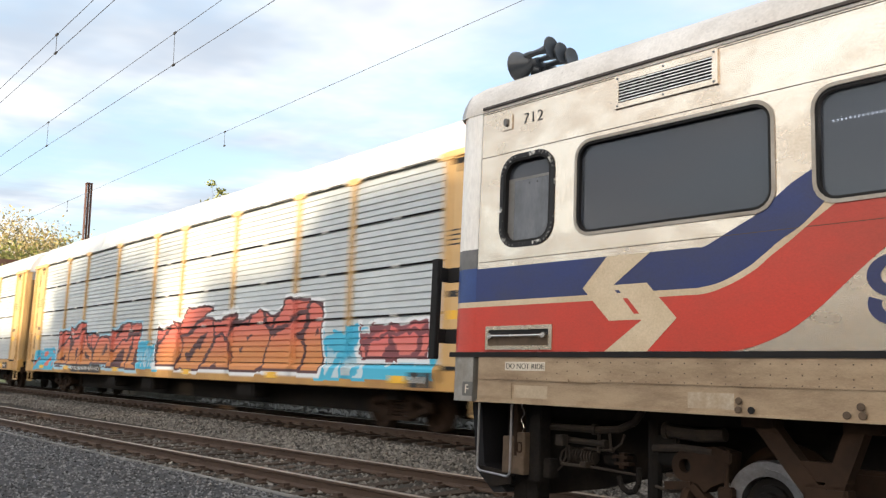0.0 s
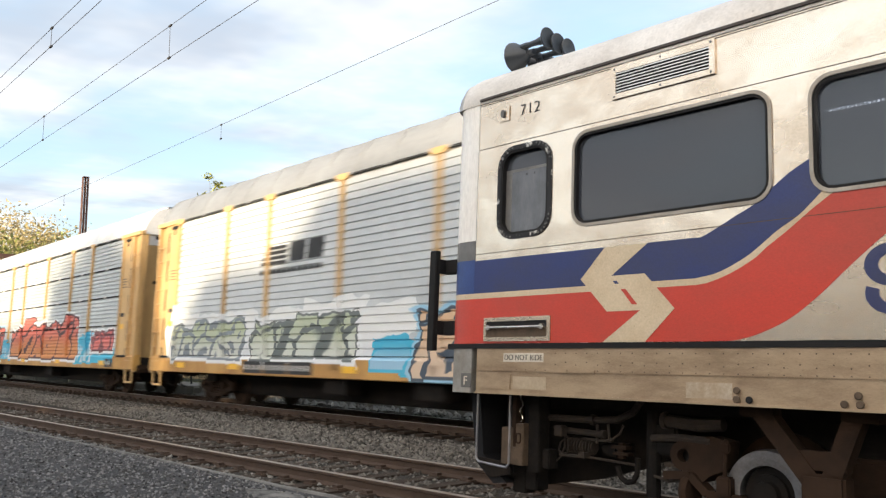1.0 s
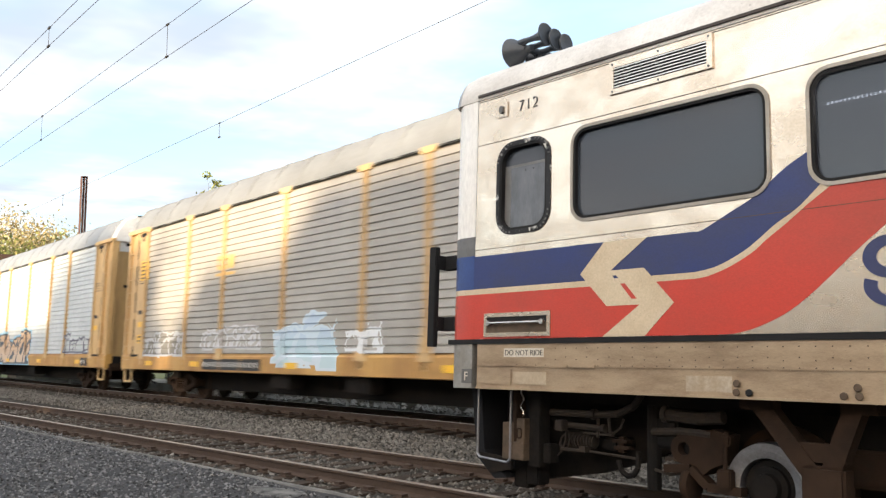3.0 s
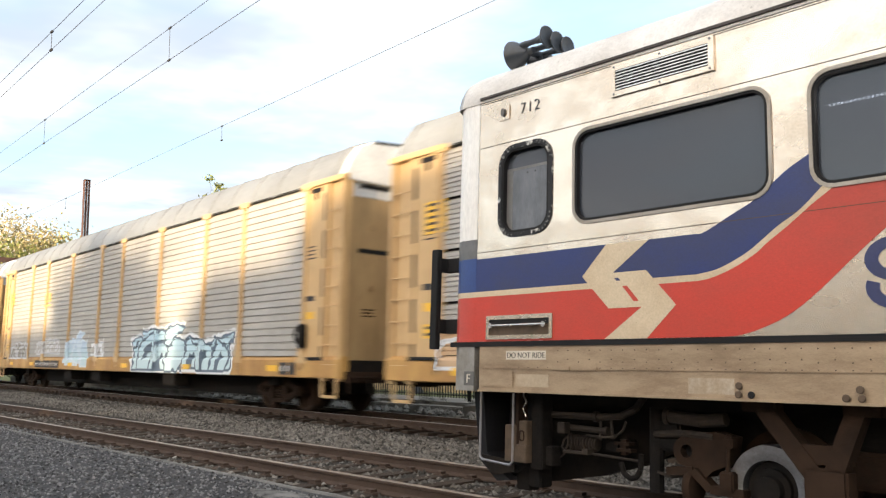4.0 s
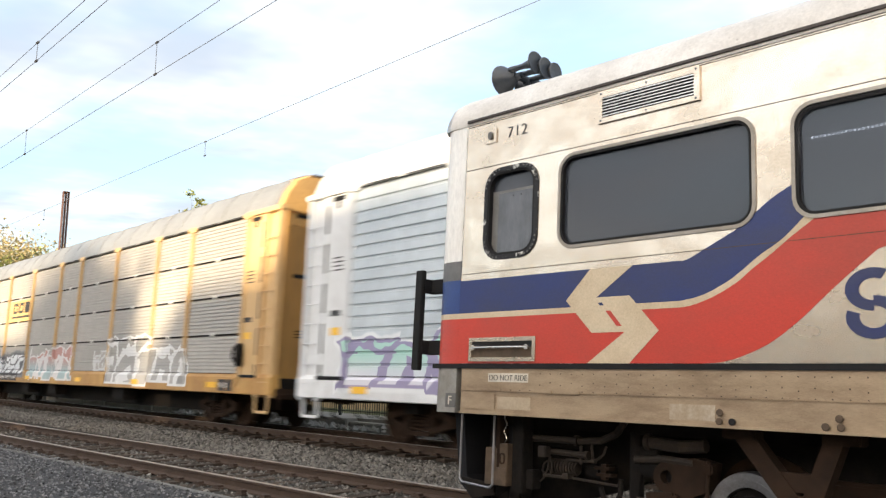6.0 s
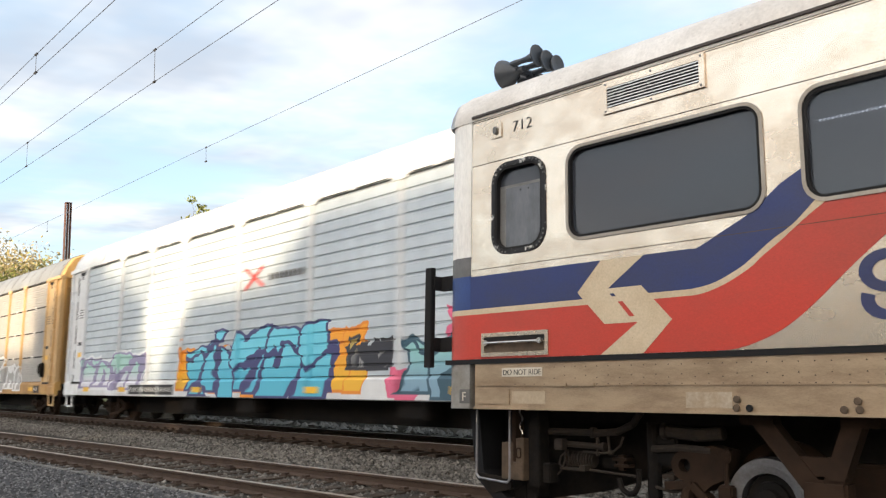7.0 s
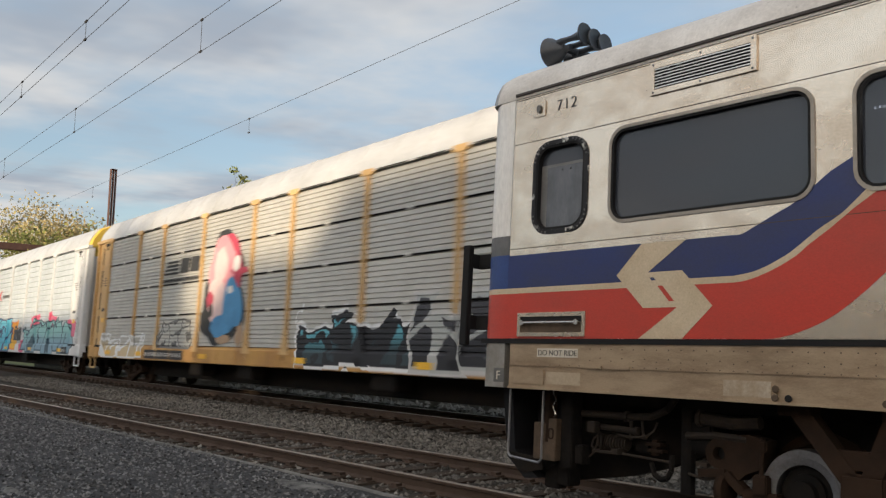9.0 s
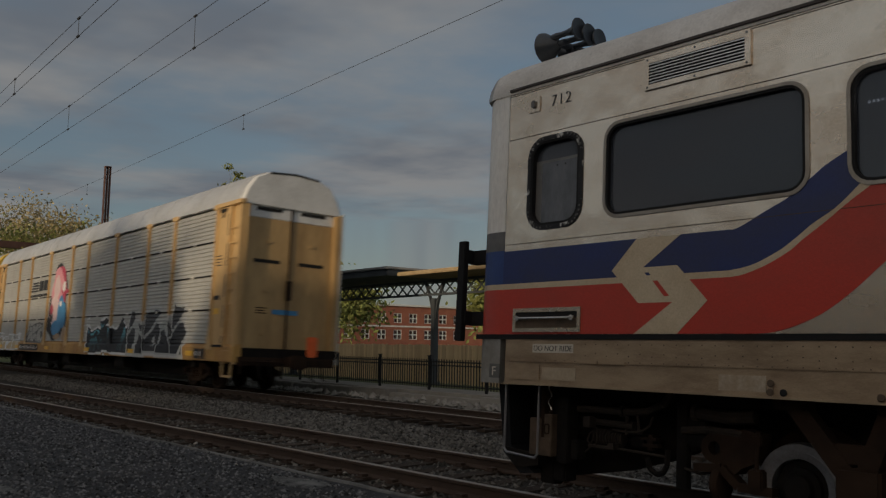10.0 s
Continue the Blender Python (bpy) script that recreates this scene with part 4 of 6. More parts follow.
def coach_underside():
    Y = SIDE

    def under(name, bm, mat, label="", smooth=False):
        return part(name, bm, mat, coach, label, smooth, at=Vector(CO) + Vector((0.06, 0, 0)))

    # end plough, stirrup and step column
    bm = bm_new()
    pts = [(-5.97, 1.05), (-5.85, 1.05), (-5.79, 0.52), (-5.60, 0.36), (-5.50, 0.30), (-5.66, 0.28), (-5.88, 0.45)]
    plate(bm, pts, [], Y + 0.28, 0.5)
    under("end_plough", bm, PLOUGH, "dark steel end plate")
    bm = bm_new()
    loop = [(-5.72, 1.05), (-5.72, 0.50), (-5.69, 0.47), (-5.36, 0.45), (-5.33, 0.48), (-5.33, 1.05)]
    for (a, b), (c, d) in zip(loop, loop[1:]):
        tube(bm, (a, Y + 0.12, b), (c, Y + 0.12, d), 0.010, seg=8)
    under("stirrup_step", bm, DISC, "bare metal stirrup step")
    under("step_column", boxes((-5.50, -5.37, Y + 0.2, Y + 0.32, 0.47, 0.78), (-5.37, -5.24, Y + 0.19, Y + 0.32, 0.47, 0.62), (-5.335, -5.245, Y + 0.2, Y + 0.3, 0.60, 0.82), bevel=0.006), COLUMN, "grimy steel step column")
    bm = bm_new()
    ring_plate(bm, round_rect(-5.325, -5.27, 0.65, 0.74, 0.02), round_rect(-5.317, -5.278, 0.66, 0.73, 0.015), Y + 0.192, 0.01)
    under("step_latch", bm, TRUCK)
    under("step_post", boxes((-5.39, -5.345, Y + 0.21, Y + 0.33, 0.60, 1.06), bevel=0.005), TRUCK)
    under("step_guard", boxes((-5.245, -5.12, Y + 0.26, Y + 0.4, 0.42, 1.06), (-5.12, -5.04, Y + 0.3, Y + 0.42, 0.46, 0.62), bevel=0.008), UNDER)
    bm = bm_new()
    for k in range(9):
        tube(bm, (-5.325 + 0.018 * math.sin(k * 1.3), Y + 0.26, 0.83 + k * 0.025), (-5.325 + 0.018 * math.sin((k + 1) * 1.3), Y + 0.26, 0.855 + k * 0.025), 0.007, seg=6)
    under("cable", bm, CHROME, "pale worn cable")
    bm = bm_new()
    plate(bm, [(-5.86, 0.50), (-5.56, 0.48), (-5.44, 0.44), (-5.44, 0.38), (-5.62, 0.34), (-5.70, 0.33)], [], Y + 0.26, 0.02)
    under("lower_plate", bm, UNDER)
    # black sheet added to stand for the deep shade behind the plough
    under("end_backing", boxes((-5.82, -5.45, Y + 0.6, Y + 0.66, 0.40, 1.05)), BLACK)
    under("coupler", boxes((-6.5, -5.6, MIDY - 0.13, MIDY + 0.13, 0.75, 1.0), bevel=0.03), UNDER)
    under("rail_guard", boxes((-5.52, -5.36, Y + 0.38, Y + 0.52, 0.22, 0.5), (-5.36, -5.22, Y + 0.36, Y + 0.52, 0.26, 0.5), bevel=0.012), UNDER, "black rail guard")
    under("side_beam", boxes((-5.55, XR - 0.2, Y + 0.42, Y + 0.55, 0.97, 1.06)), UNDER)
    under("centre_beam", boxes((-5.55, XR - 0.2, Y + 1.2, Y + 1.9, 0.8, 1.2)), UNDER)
    # dark sheets added for the shade under the floor, cut to its lower edge
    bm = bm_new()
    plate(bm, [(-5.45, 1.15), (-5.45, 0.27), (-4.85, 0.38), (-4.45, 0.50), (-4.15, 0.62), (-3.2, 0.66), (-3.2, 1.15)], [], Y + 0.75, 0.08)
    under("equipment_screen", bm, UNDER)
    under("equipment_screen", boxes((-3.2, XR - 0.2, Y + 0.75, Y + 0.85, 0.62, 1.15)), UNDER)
    for x0, x1, z0, z1, y in ((-4.1, -3.9, 0.66, 0.90, 0.42), (-4.66, -4.5, 0.6, 0.70, 0.5), (-0.9, 0.8, 0.45, 1.05, 0.2), (1.2, 3.4, 0.4, 1.05, 0.2), (4.2, 6.0, 0.5, 1.05, 0.25), (7, 9.5, 0.4, 1.05, 0.2)):
        under("equipment_box", boxes((x0, x1, Y + y, Y + y + 0.3, z0, z1), bevel=0.02), UNDER)
    under("junction_box", boxes((-4.995, -4.915, Y + 0.3, Y + 0.38, 0.735, 0.825), bevel=0.006), PIPEWORK, "small grey junction box")
    under("bracket", boxes((-4.47, -4.33, Y + 0.38, Y + 0.46, 0.675, 0.70), (-4.45, -4.31, Y + 0.38, Y + 0.46, 0.625, 0.65), (-4.42, -4.37, Y + 0.40, Y + 0.44, 0.60, 0.72)), TRUCK)
    under("bracket", boxes((-4.98, -4.72, Y + 0.36, Y + 0.44, 0.575, 0.595), (-4.78, -4.72, Y + 0.36, Y + 0.44, 0.595, 0.62)), PIPEWORK)
    runs = (([(-5.15, 0.88), (-4.6, 0.885), (-4.42, 0.90), (-4.28, 0.96), (-4.2, 1.06)], 0.03), ([(-4.94, 0.785), (-4.55, 0.775)], 0.026), ([(-4.76, 0.73), (-4.58, 0.725), (-4.48, 0.735), (-4.40, 0.79), (-4.37, 0.86)], 0.010),
            ([(-4.70, 0.585), (-4.24, 0.565)], 0.011), ([(-3.98, 0.92), (-3.7, 0.90), (-3.5, 0.92)], 0.05), ([(-4.10, 0.78), (-3.85, 0.80), (-3.6, 0.79)], 0.03),
            ([(-4.93, 0.74), (-4.915, 0.66), (-4.93, 0.60), (-4.98, 0.585), (-5.02, 0.62), (-5.0, 0.68), (-4.96, 0.71)], 0.008), ([(-4.95, 0.74), (-4.96, 0.64), (-5.0, 0.56), (-5.05, 0.52)], 0.008),
            ([(-4.42, 0.54), (-4.39, 0.46), (-4.33, 0.425), (-4.27, 0.44), (-4.235, 0.5), (-4.23, 0.62)], 0.022), ([(-5.72, 0.36), (-5.6, 0.345), (-5.5, 0.36), (-5.4, 0.42)], 0.024),
            ([(-4.08, 0.50), (-3.95, 0.475), (-3.82, 0.50)], 0.012), ([(-4.62, 0.85), (-4.62, 0.70)], 0.014), ([(-4.52, 0.90), (-4.50, 0.74)], 0.012))
    for pts, r in runs:
        bm = bm_new()
        for (a, b), (c, d) in zip(pts, pts[1:]):
            tube(bm, (a, Y + 0.4, b), (c, Y + 0.4, d), r, seg=8)
        under("pipe", bm, PIPEWORK if r < 0.02 or r > 0.024 else UNDER, smooth=True)
    for x, z, r in ((-4.66, 0.885, 0.045), (-4.56, 0.775, 0.036), (-3.98, 0.92, 0.065), (-4.49, 0.735, 0.02)):
        bm = bm_new()
        lathe(bm, [(r, -0.018), (r, 0.018)], "x", 14, (x, Y + 0.4, z))
        under("flange", bm, PIPEWORK)
    # ribbed compressor
    bm = bm_new()
    prof = []
    for k in range(9):
        prof += [(0.065, -0.13 + k * 0.03), (0.065, -0.118 + k * 0.03), (0.05, -0.116 + k * 0.03), (0.05, -0.102 + k * 0.03)]
    lathe(bm, prof, "x", 18, (-4.84, Y + 0.48, 0.66))
    under("compressor", bm, PIPEWORK, "ribbed compressor cylinder")
    bm = bm_new()
    tube(bm, (-4.12, Y + 0.45, 0.34), (-4.12, Y + 0.45, 0.98), 0.055)
    under("air_cylinder", bm, UNDER)


def coach_truck(xc):
    """A truck: wheels, discs, side frame and hangers, about the middle xc."""
    Y = SIDE
    for dx in (-1.05, 1.05):
        x = xc + dx
        ws = tagged(new("wheelset"))
        ws.parent, ws.location = coach, Vector(CO) + Vector((x, 0, 0.46))
        for y, sg in ((MIDY - 0.76, -1), (MIDY + 0.76, 1)):
            bm = bm_new()
            lathe(bm, [(0.10, 0.075 * sg), (0.13, 0.05 * sg), (0.30, 0.02 * sg), (0.35, 0.06 * sg), (0.42, 0.065 * sg), (0.425, -0.04 * sg), (0.45, -0.06 * sg), (0.45, -0.08 * sg), (0.1, -0.07 * sg)], "y", 36, (0, y, 0))
            part("wheel", bm, TRUCK, ws, smooth=True)
        for y in (MIDY - 1.08, MIDY + 1.08):
            bm = bm_new()
            lathe(bm, [(0.2, 0.05), (0.2, -0.05), (0.25, -0.058), (0.25, -0.052), (0.30, -0.055), (0.31, 0.0), (0.31, 0.05), (0.2, 0.05)], "y", 40, (0, y, 0), False)
            part("brake_disc", bm, DISC, ws, "bright worn brake disc", True)
            bm = bm_new()
            lathe(bm, [(0.05, -0.09), (0.09, -0.085), (0.1, -0.04), (0.14, -0.03), (0.145, 0.0), (0.188, 0.01), (0.188, 0.04)], "y", 28, (0, y, 0))
            part("hub", bm, UNDER, ws, smooth=True)
        bm = bm_new()
        tube(bm, (0, MIDY - 1.1, 0), (0, MIDY + 1.1, 0), 0.08)
        part("axle", bm, TRUCK, ws)
    for s in (0, 1):
        m = lambda y: y if s == 0 else 2 * MIDY - y
        f = lambda a, b: (min(m(a), m(b)), max(m(a), m(b)))
        y0, y1 = f(Y + 0.36, Y + 0.5)
        # V-shaped hanger
        yv = m(Y + 0.24)
        for p, q, w in (((xc - 1.02, yv, 1.08), (xc - 0.60, yv, 0.56), 0.12), ((xc - 0.34, yv, 1.08), (xc - 0.54, yv, 0.56), 0.12)):
            bm = bm_new()
            bar(bm, p, q, w, 0.12)
            cp("hanger_arm", bm, TRUCK, "grimy slanted hanger arm")
            bm = bm_new()
            box(bm, p[0] - 0.1, p[0] + 0.14, yv - 0.07, yv + 0.07, 0.99, 1.07, bevel=0.01)
            cp("hanger_foot", bm, TRUCK)
        cp("hanger_web", boxes((xc - 0.72, xc - 0.42, yv - 0.05, yv + 0.05, 0.68, 0.80)), TRUCK)
        cp("hanger_block", boxes((xc - 0.70, xc - 0.42, yv - 0.08, yv + 0.08, 0.34, 0.66), bevel=0.02), TRUCK)
        cp("hanger_slot", boxes((xc - 0.66, xc - 0.50, yv - 0.085, yv - 0.079, 0.41, 0.44)), BLACK)
        ring = [(xc - 1.68 + 0.11 * math.cos(radians(k)), 0.675 + 0.11 * math.sin(radians(k))) for k in range(90, 271, 20)]
        hole = [(xc - 1.68 + 0.05 * math.cos(radians(k)), 0.675 + 0.05 * math.sin(radians(k))) for k in range(0, 360, 24)]
        bm = bm_new()
        plate(bm, ring + [(xc - 1.58, 0.56), (xc - 1.52, 0.50), (xc - 1.46, 0.55), (xc - 1.34, 0.60), (xc - 1.31, 0.80), (xc - 1.45, 0.83)], [hole], y0 + 0.02, 0.16)
        cp("casting", bm, TRUCK, "rounded rusty truck casting")
        cp("casting_bore", boxes((xc - 1.74, xc - 1.62, y0 + 0.1, y0 + 0.12, 0.615, 0.735)), BLACK)
        bm = bm_new()
        pts = [(xc - 1.84, 0.52), (xc - 1.62, 0.54), (xc - 1.48, 0.42), (xc - 1.22, 0.41)]
        for (p, q), (u, v) in zip(pts, pts[1:]):
            bar(bm, (p, y0 + 0.05, q), (u, y0 + 0.05, v), 0.06, 0.1)
        cp("brake_beam", bm, TRUCK)
        bm = bm_new()
        tube(bm, (xc - 1.34, y0, 0.44), (xc - 1.32, y0, 0.82), 0.016)
        box(bm, xc - 1.39, xc - 1.28, y0 - 0.03, y0 + 0.05, 0.42, 0.56, bevel=0.012)
        box(bm, xc - 1.36, xc - 1.28, y0 - 0.03, y0 + 0.05, 0.72, 0.80, bevel=0.012)
        cp("brake_link", bm, TRUCK)
        bm = bm_new()
        box(bm, xc - 1.2, xc + 1.5, y0 + 0.25, y1 + 0.25, 0.5, 0.75, bevel=0.03)
        cp("side_frame", bm, TRUCK)
        bm = bm_new()
        tube(bm, (xc - 0.35, (y0 + y1) / 2, 0.42), (xc + 0.9, (y0 + y1) / 2, 0.40), 0.045)
        cp("traction_rod", bm, STEEL_DIRTY)
        bm = bm_new()
        lathe(bm, [(0.05, -0.035), (0.12, -0.03), (0.13, 0.0), (0.12, 0.03), (0.05, 0.035)], "x", 20, (xc - 1.65, (y0 + y1) / 2, 0.42))
        cp("air_bag", bm, TRUCK, smooth=True)


def ceiling_lights():
    for k in range(22):
        x = -2.49 + k * 0.027
        cp("ceiling_lamp", boxes((x, x + 0.011, SIDE + 0.09, SIDE + 0.095, 2.975, 2.992)), LAMP, "small white ceiling lamp")


LAMP = glow("ceiling_lamp", (1.0, 0.98, 0.95), 40.0)
coach_body()
ceiling_lights()
livery()
coach_windows()
vent()
handle_recess()
marker_light()
end_bracket()
horn()
coach_underside()
coach_truck(-2.08)
coach_truck(16.0)


# ---- freight train of covered car carriers ----
CAR_L, PITCH, HALF = 28.86, 30.222, 1.60
BAYS = (12.85, 9.75, 7.50, 4.32, 1.05)         # bay edges on either side of the middle
BAYS_WHITE = (12.73, 9.48, 7.12, 4.86, 1.65)
SLACK = (-0.19, -0.19, -0.20, 0.0, 0.26, 0.0, -0.23)   # how far each car stands off the even spacing


def train_x(g, t):
    """The middle of car g at t seconds."""
    return -40.321 - 16.521 * t + 0.032 * t * t + PITCH * g - CAR_L / 2 + SLACK[g]


def paint_over(m, car, tags):
    """Spray-paint fields over a car's material, in the car's own space. A tag: x0, x1, z0, z1, letter width, two fills, outline, halo, thickness."""
    nt = m.node_tree
    N, L = nt.nodes.new, nt.links.new
    b = nt.nodes["Principled BSDF"]
    last = nt.nodes[m["colour_out"]].outputs[0]
    tc, sep = N("ShaderNodeTexCoord"), N("ShaderNodeSeparateXYZ")
    tc.object = car

    def op(kind, a, c=None, d=None):
        n = N("ShaderNodeMath")
        n.operation = kind
        for i, v in enumerate((a, c, d)):
            if v is None:
                continue
            if isinstance(v, (int, float)):
                n.inputs[i].default_value = v
            else:
                L(v, n.inputs[i])
        return n.outputs[0]

    def blend(fac, a, c):
        n = N("ShaderNodeMix")
        n.data_type = "RGBA"
        L(fac, n.inputs["Factor"])
        for key, v in (("A", a), ("B", c)):
            if isinstance(v, tuple):
                n.inputs[key].default_value = rgba(v)
            else:
                L(v, n.inputs[key])
        return n.outputs["Result"]

    def soft(v, lo, hi):
        n = N("ShaderNodeMapRange")
        n.interpolation_type = "SMOOTHSTEP"
        n.inputs["From Min"].default_value, n.inputs["From Max"].default_value = lo, hi
        L(v, n.inputs["Value"])
        return n.outputs[0]

    L(tc.outputs["Object"], sep.inputs[0])
    X, Z = sep.outputs[0], sep.outputs[2]
    near = op("LESS_THAN", sep.outputs[1], 0.0)
    for k, (x0, x1, z0, z1, w, fa, fb, line, halo, thick) in enumerate(tags):
        h = z1 - z0
        wob = N("ShaderNodeTexNoise")
        wob.inputs["Scale"].default_value, wob.inputs["Detail"].default_value = 1.6 / w, 2
        L(tc.outputs["Object"], wob.inputs["Vector"])
        wx = op("MULTIPLY", op("SUBTRACT", wob.outputs["Fac"], 0.5), w * 0.9)
        comb = N("ShaderNodeCombineXYZ")
        lean = op("MULTIPLY", op("SUBTRACT", Z, z0), 0.25)
        L(op("DIVIDE", op("ADD", op("SUBTRACT", X, lean), wx), w), comb.inputs[0])
        L(op("DIVIDE", op("SUBTRACT", op("ADD", Z, wx), z0), h * 0.85), comb.inputs[2])
        comb.inputs[1].default_value = 3.7 * k + 0.5
        cell, edge = N("ShaderNodeTexVoronoi"), N("ShaderNodeTexVoronoi")
        edge.feature = "DISTANCE_TO_EDGE"
        for v in (cell, edge):
            v.inputs["Scale"].default_value, v.inputs["Randomness"].default_value = 1.0, 0.55
            L(comb.outputs[0], v.inputs["Vector"])
        csep = N("ShaderNodeSeparateColor")
        L(cell.outputs["Color"], csep.inputs[0])
        top = op("SUBTRACT", z1, op("MULTIPLY", csep.outputs[0], h * 0.35))
        low = op("ADD", z0, op("MULTIPLY", csep.outputs[1], h * 0.12))
        d = op("MINIMUM", op("MINIMUM", op("SUBTRACT", op("ADD", X, wx), x0), op("SUBTRACT", x1, op("ADD", X, wx))),
               op("MINIMUM", op("SUBTRACT", top, op("ADD", Z, op("MULTIPLY", wx, 0.5))), op("SUBTRACT", Z, low)))
        fill = blend(soft(op("SUBTRACT", Z, op("MULTIPLY", csep.outputs[2], 0.2)), z0 + h * 0.15, z0 + h * 0.6), fb, fa)
        if halo:
            last = blend(op("MULTIPLY", soft(d, -0.17, -0.10), near), last, halo)
        stroke = op("MULTIPLY", soft(d, -0.06, -0.03), near)
        last = blend(stroke, last, line)
        ring = op("MINIMUM", op("SUBTRACT", edge.outputs["Distance"], thick), op("SUBTRACT", 0.33 if thick else 9.0, edge.outputs["Distance"]))
        inner = op("MINIMUM", d, op("MULTIPLY", ring, w))
        last = blend(op("MULTIPLY", soft(inner, 0.005, 0.035), near), last, fill)
    L(last, b.inputs["Base Color"])
    return m


def corrugated(w, h, pitch):
    """A ribbed panel w wide and h high, its outer face towards -y."""
    n = max(2, int(round(h / pitch)))
    depth = min(0.036, 0.26 * pitch)
    verts, faces = [], []
    prof = []
    for i in range(n):
        z = h * i / n
        p = h / n
        prof += [(-depth, z), (-depth * 0.92, z + p * 0.72), (0.0, z + p * 0.80), (0.0, z + p * 0.94)]
    prof.append((-depth, h))
    for y, z in prof:
        verts += [(0, y, z), (w, y, z)]
    for i in range(len(prof) - 1):
        faces.append((2 * i, 2 * i + 1, 2 * i + 3, 2 * i + 2))
    me = bpy.data.meshes.new("panel")
    me.from_pydata(verts, [], faces)
    return me


def car_wheelset(parent, x):
    ws = new("wheelset")
    ws.parent, ws.location = parent, (x, 0, 0.46)
    for y, sg in ((-0.76, -1), (0.76, 1)):
        part("wheel", WHEEL_MESH[sg], TRUCK, ws, at=(0, y, 0))
    part("axle", AXLE_MESH, TRUCK, ws)
    return ws


WHEEL_MESH = {}
for sg in (-1, 1):
    bm = bm_new()
    lathe(bm, [(0.09, 0.10 * sg), (0.11, 0.04 * sg), (0.33, 0.0), (0.38, 0.06 * sg), (0.45, 0.065 * sg), (0.46, -0.03 * sg), (0.485, -0.05 * sg), (0.485, -0.08 * sg), (0.1, -0.07 * sg)], "y", 30)
    WHEEL_MESH[sg] = mesh_of(bm, "wheel", True)
    WHEEL_MESH[sg].materials.append(TRUCK)
bm = bm_new()
tube(bm, (0, -1.0, 0), (0, 1.0, 0), 0.075)
AXLE_MESH = mesh_of(bm, "axle")
def truck_side():
    bm = bm_new()
    for d in (-1, 1):
        bar(bm, (d * 0.88, 0, 0.52), (d * 0.3, 0, 0.72), 0.14, 0.14)
        bar(bm, (d * 0.88, 0, 0.45), (d * 0.3, 0, 0.26), 0.12, 0.14)
        box(bm, d * 0.34 - 0.08, d * 0.34 + 0.08, -0.09, 0.09, 0.22, 0.76)
        box(bm, d * 0.89 - 0.12, d * 0.89 + 0.12, -0.1, 0.1, 0.38, 0.58, bevel=0.02)
    box(bm, -0.42, 0.42, -0.09, 0.09, 0.2, 0.28)
    return mesh_of(bm, "side_frame")


TRUCK_MESH = truck_side()
bm = bm_new()
for k in range(5):
    lathe(bm, [(0.05, 0.29 + k * 0.07), (0.075, 0.31 + k * 0.07), (0.075, 0.33 + k * 0.07), (0.05, 0.35 + k * 0.07)], "z", 10, (0, 0, 0))
SPRING_MESH = mesh_of(bm, "springs", True)
bm = bm_new()
box(bm, -0.2, 0.2, -1.25, 1.25, 0.6, 0.8)
BOLSTER_MESH = mesh_of(bm, "bolster")
RUNG = bm_new()
tube(RUNG, (0, 0, 0), (0.5, 0, 0), 0.014, seg=6)
tube(RUNG, (0, 0, 0), (0, 0.06, 0), 0.014, seg=6)
tube(RUNG, (0.5, 0, 0), (0.5, 0.06, 0), 0.014, seg=6)
RUNG_MESH = mesh_of(RUNG, "rung")

YELLOW = (0.61, 0.41, 0.185)
RIB = {}
CLIP_MESH = mesh_of(boxes((-0.05, 0.05, -0.012, 0.012, -0.035, 0.05)), "clip")
WHEELSETS = []


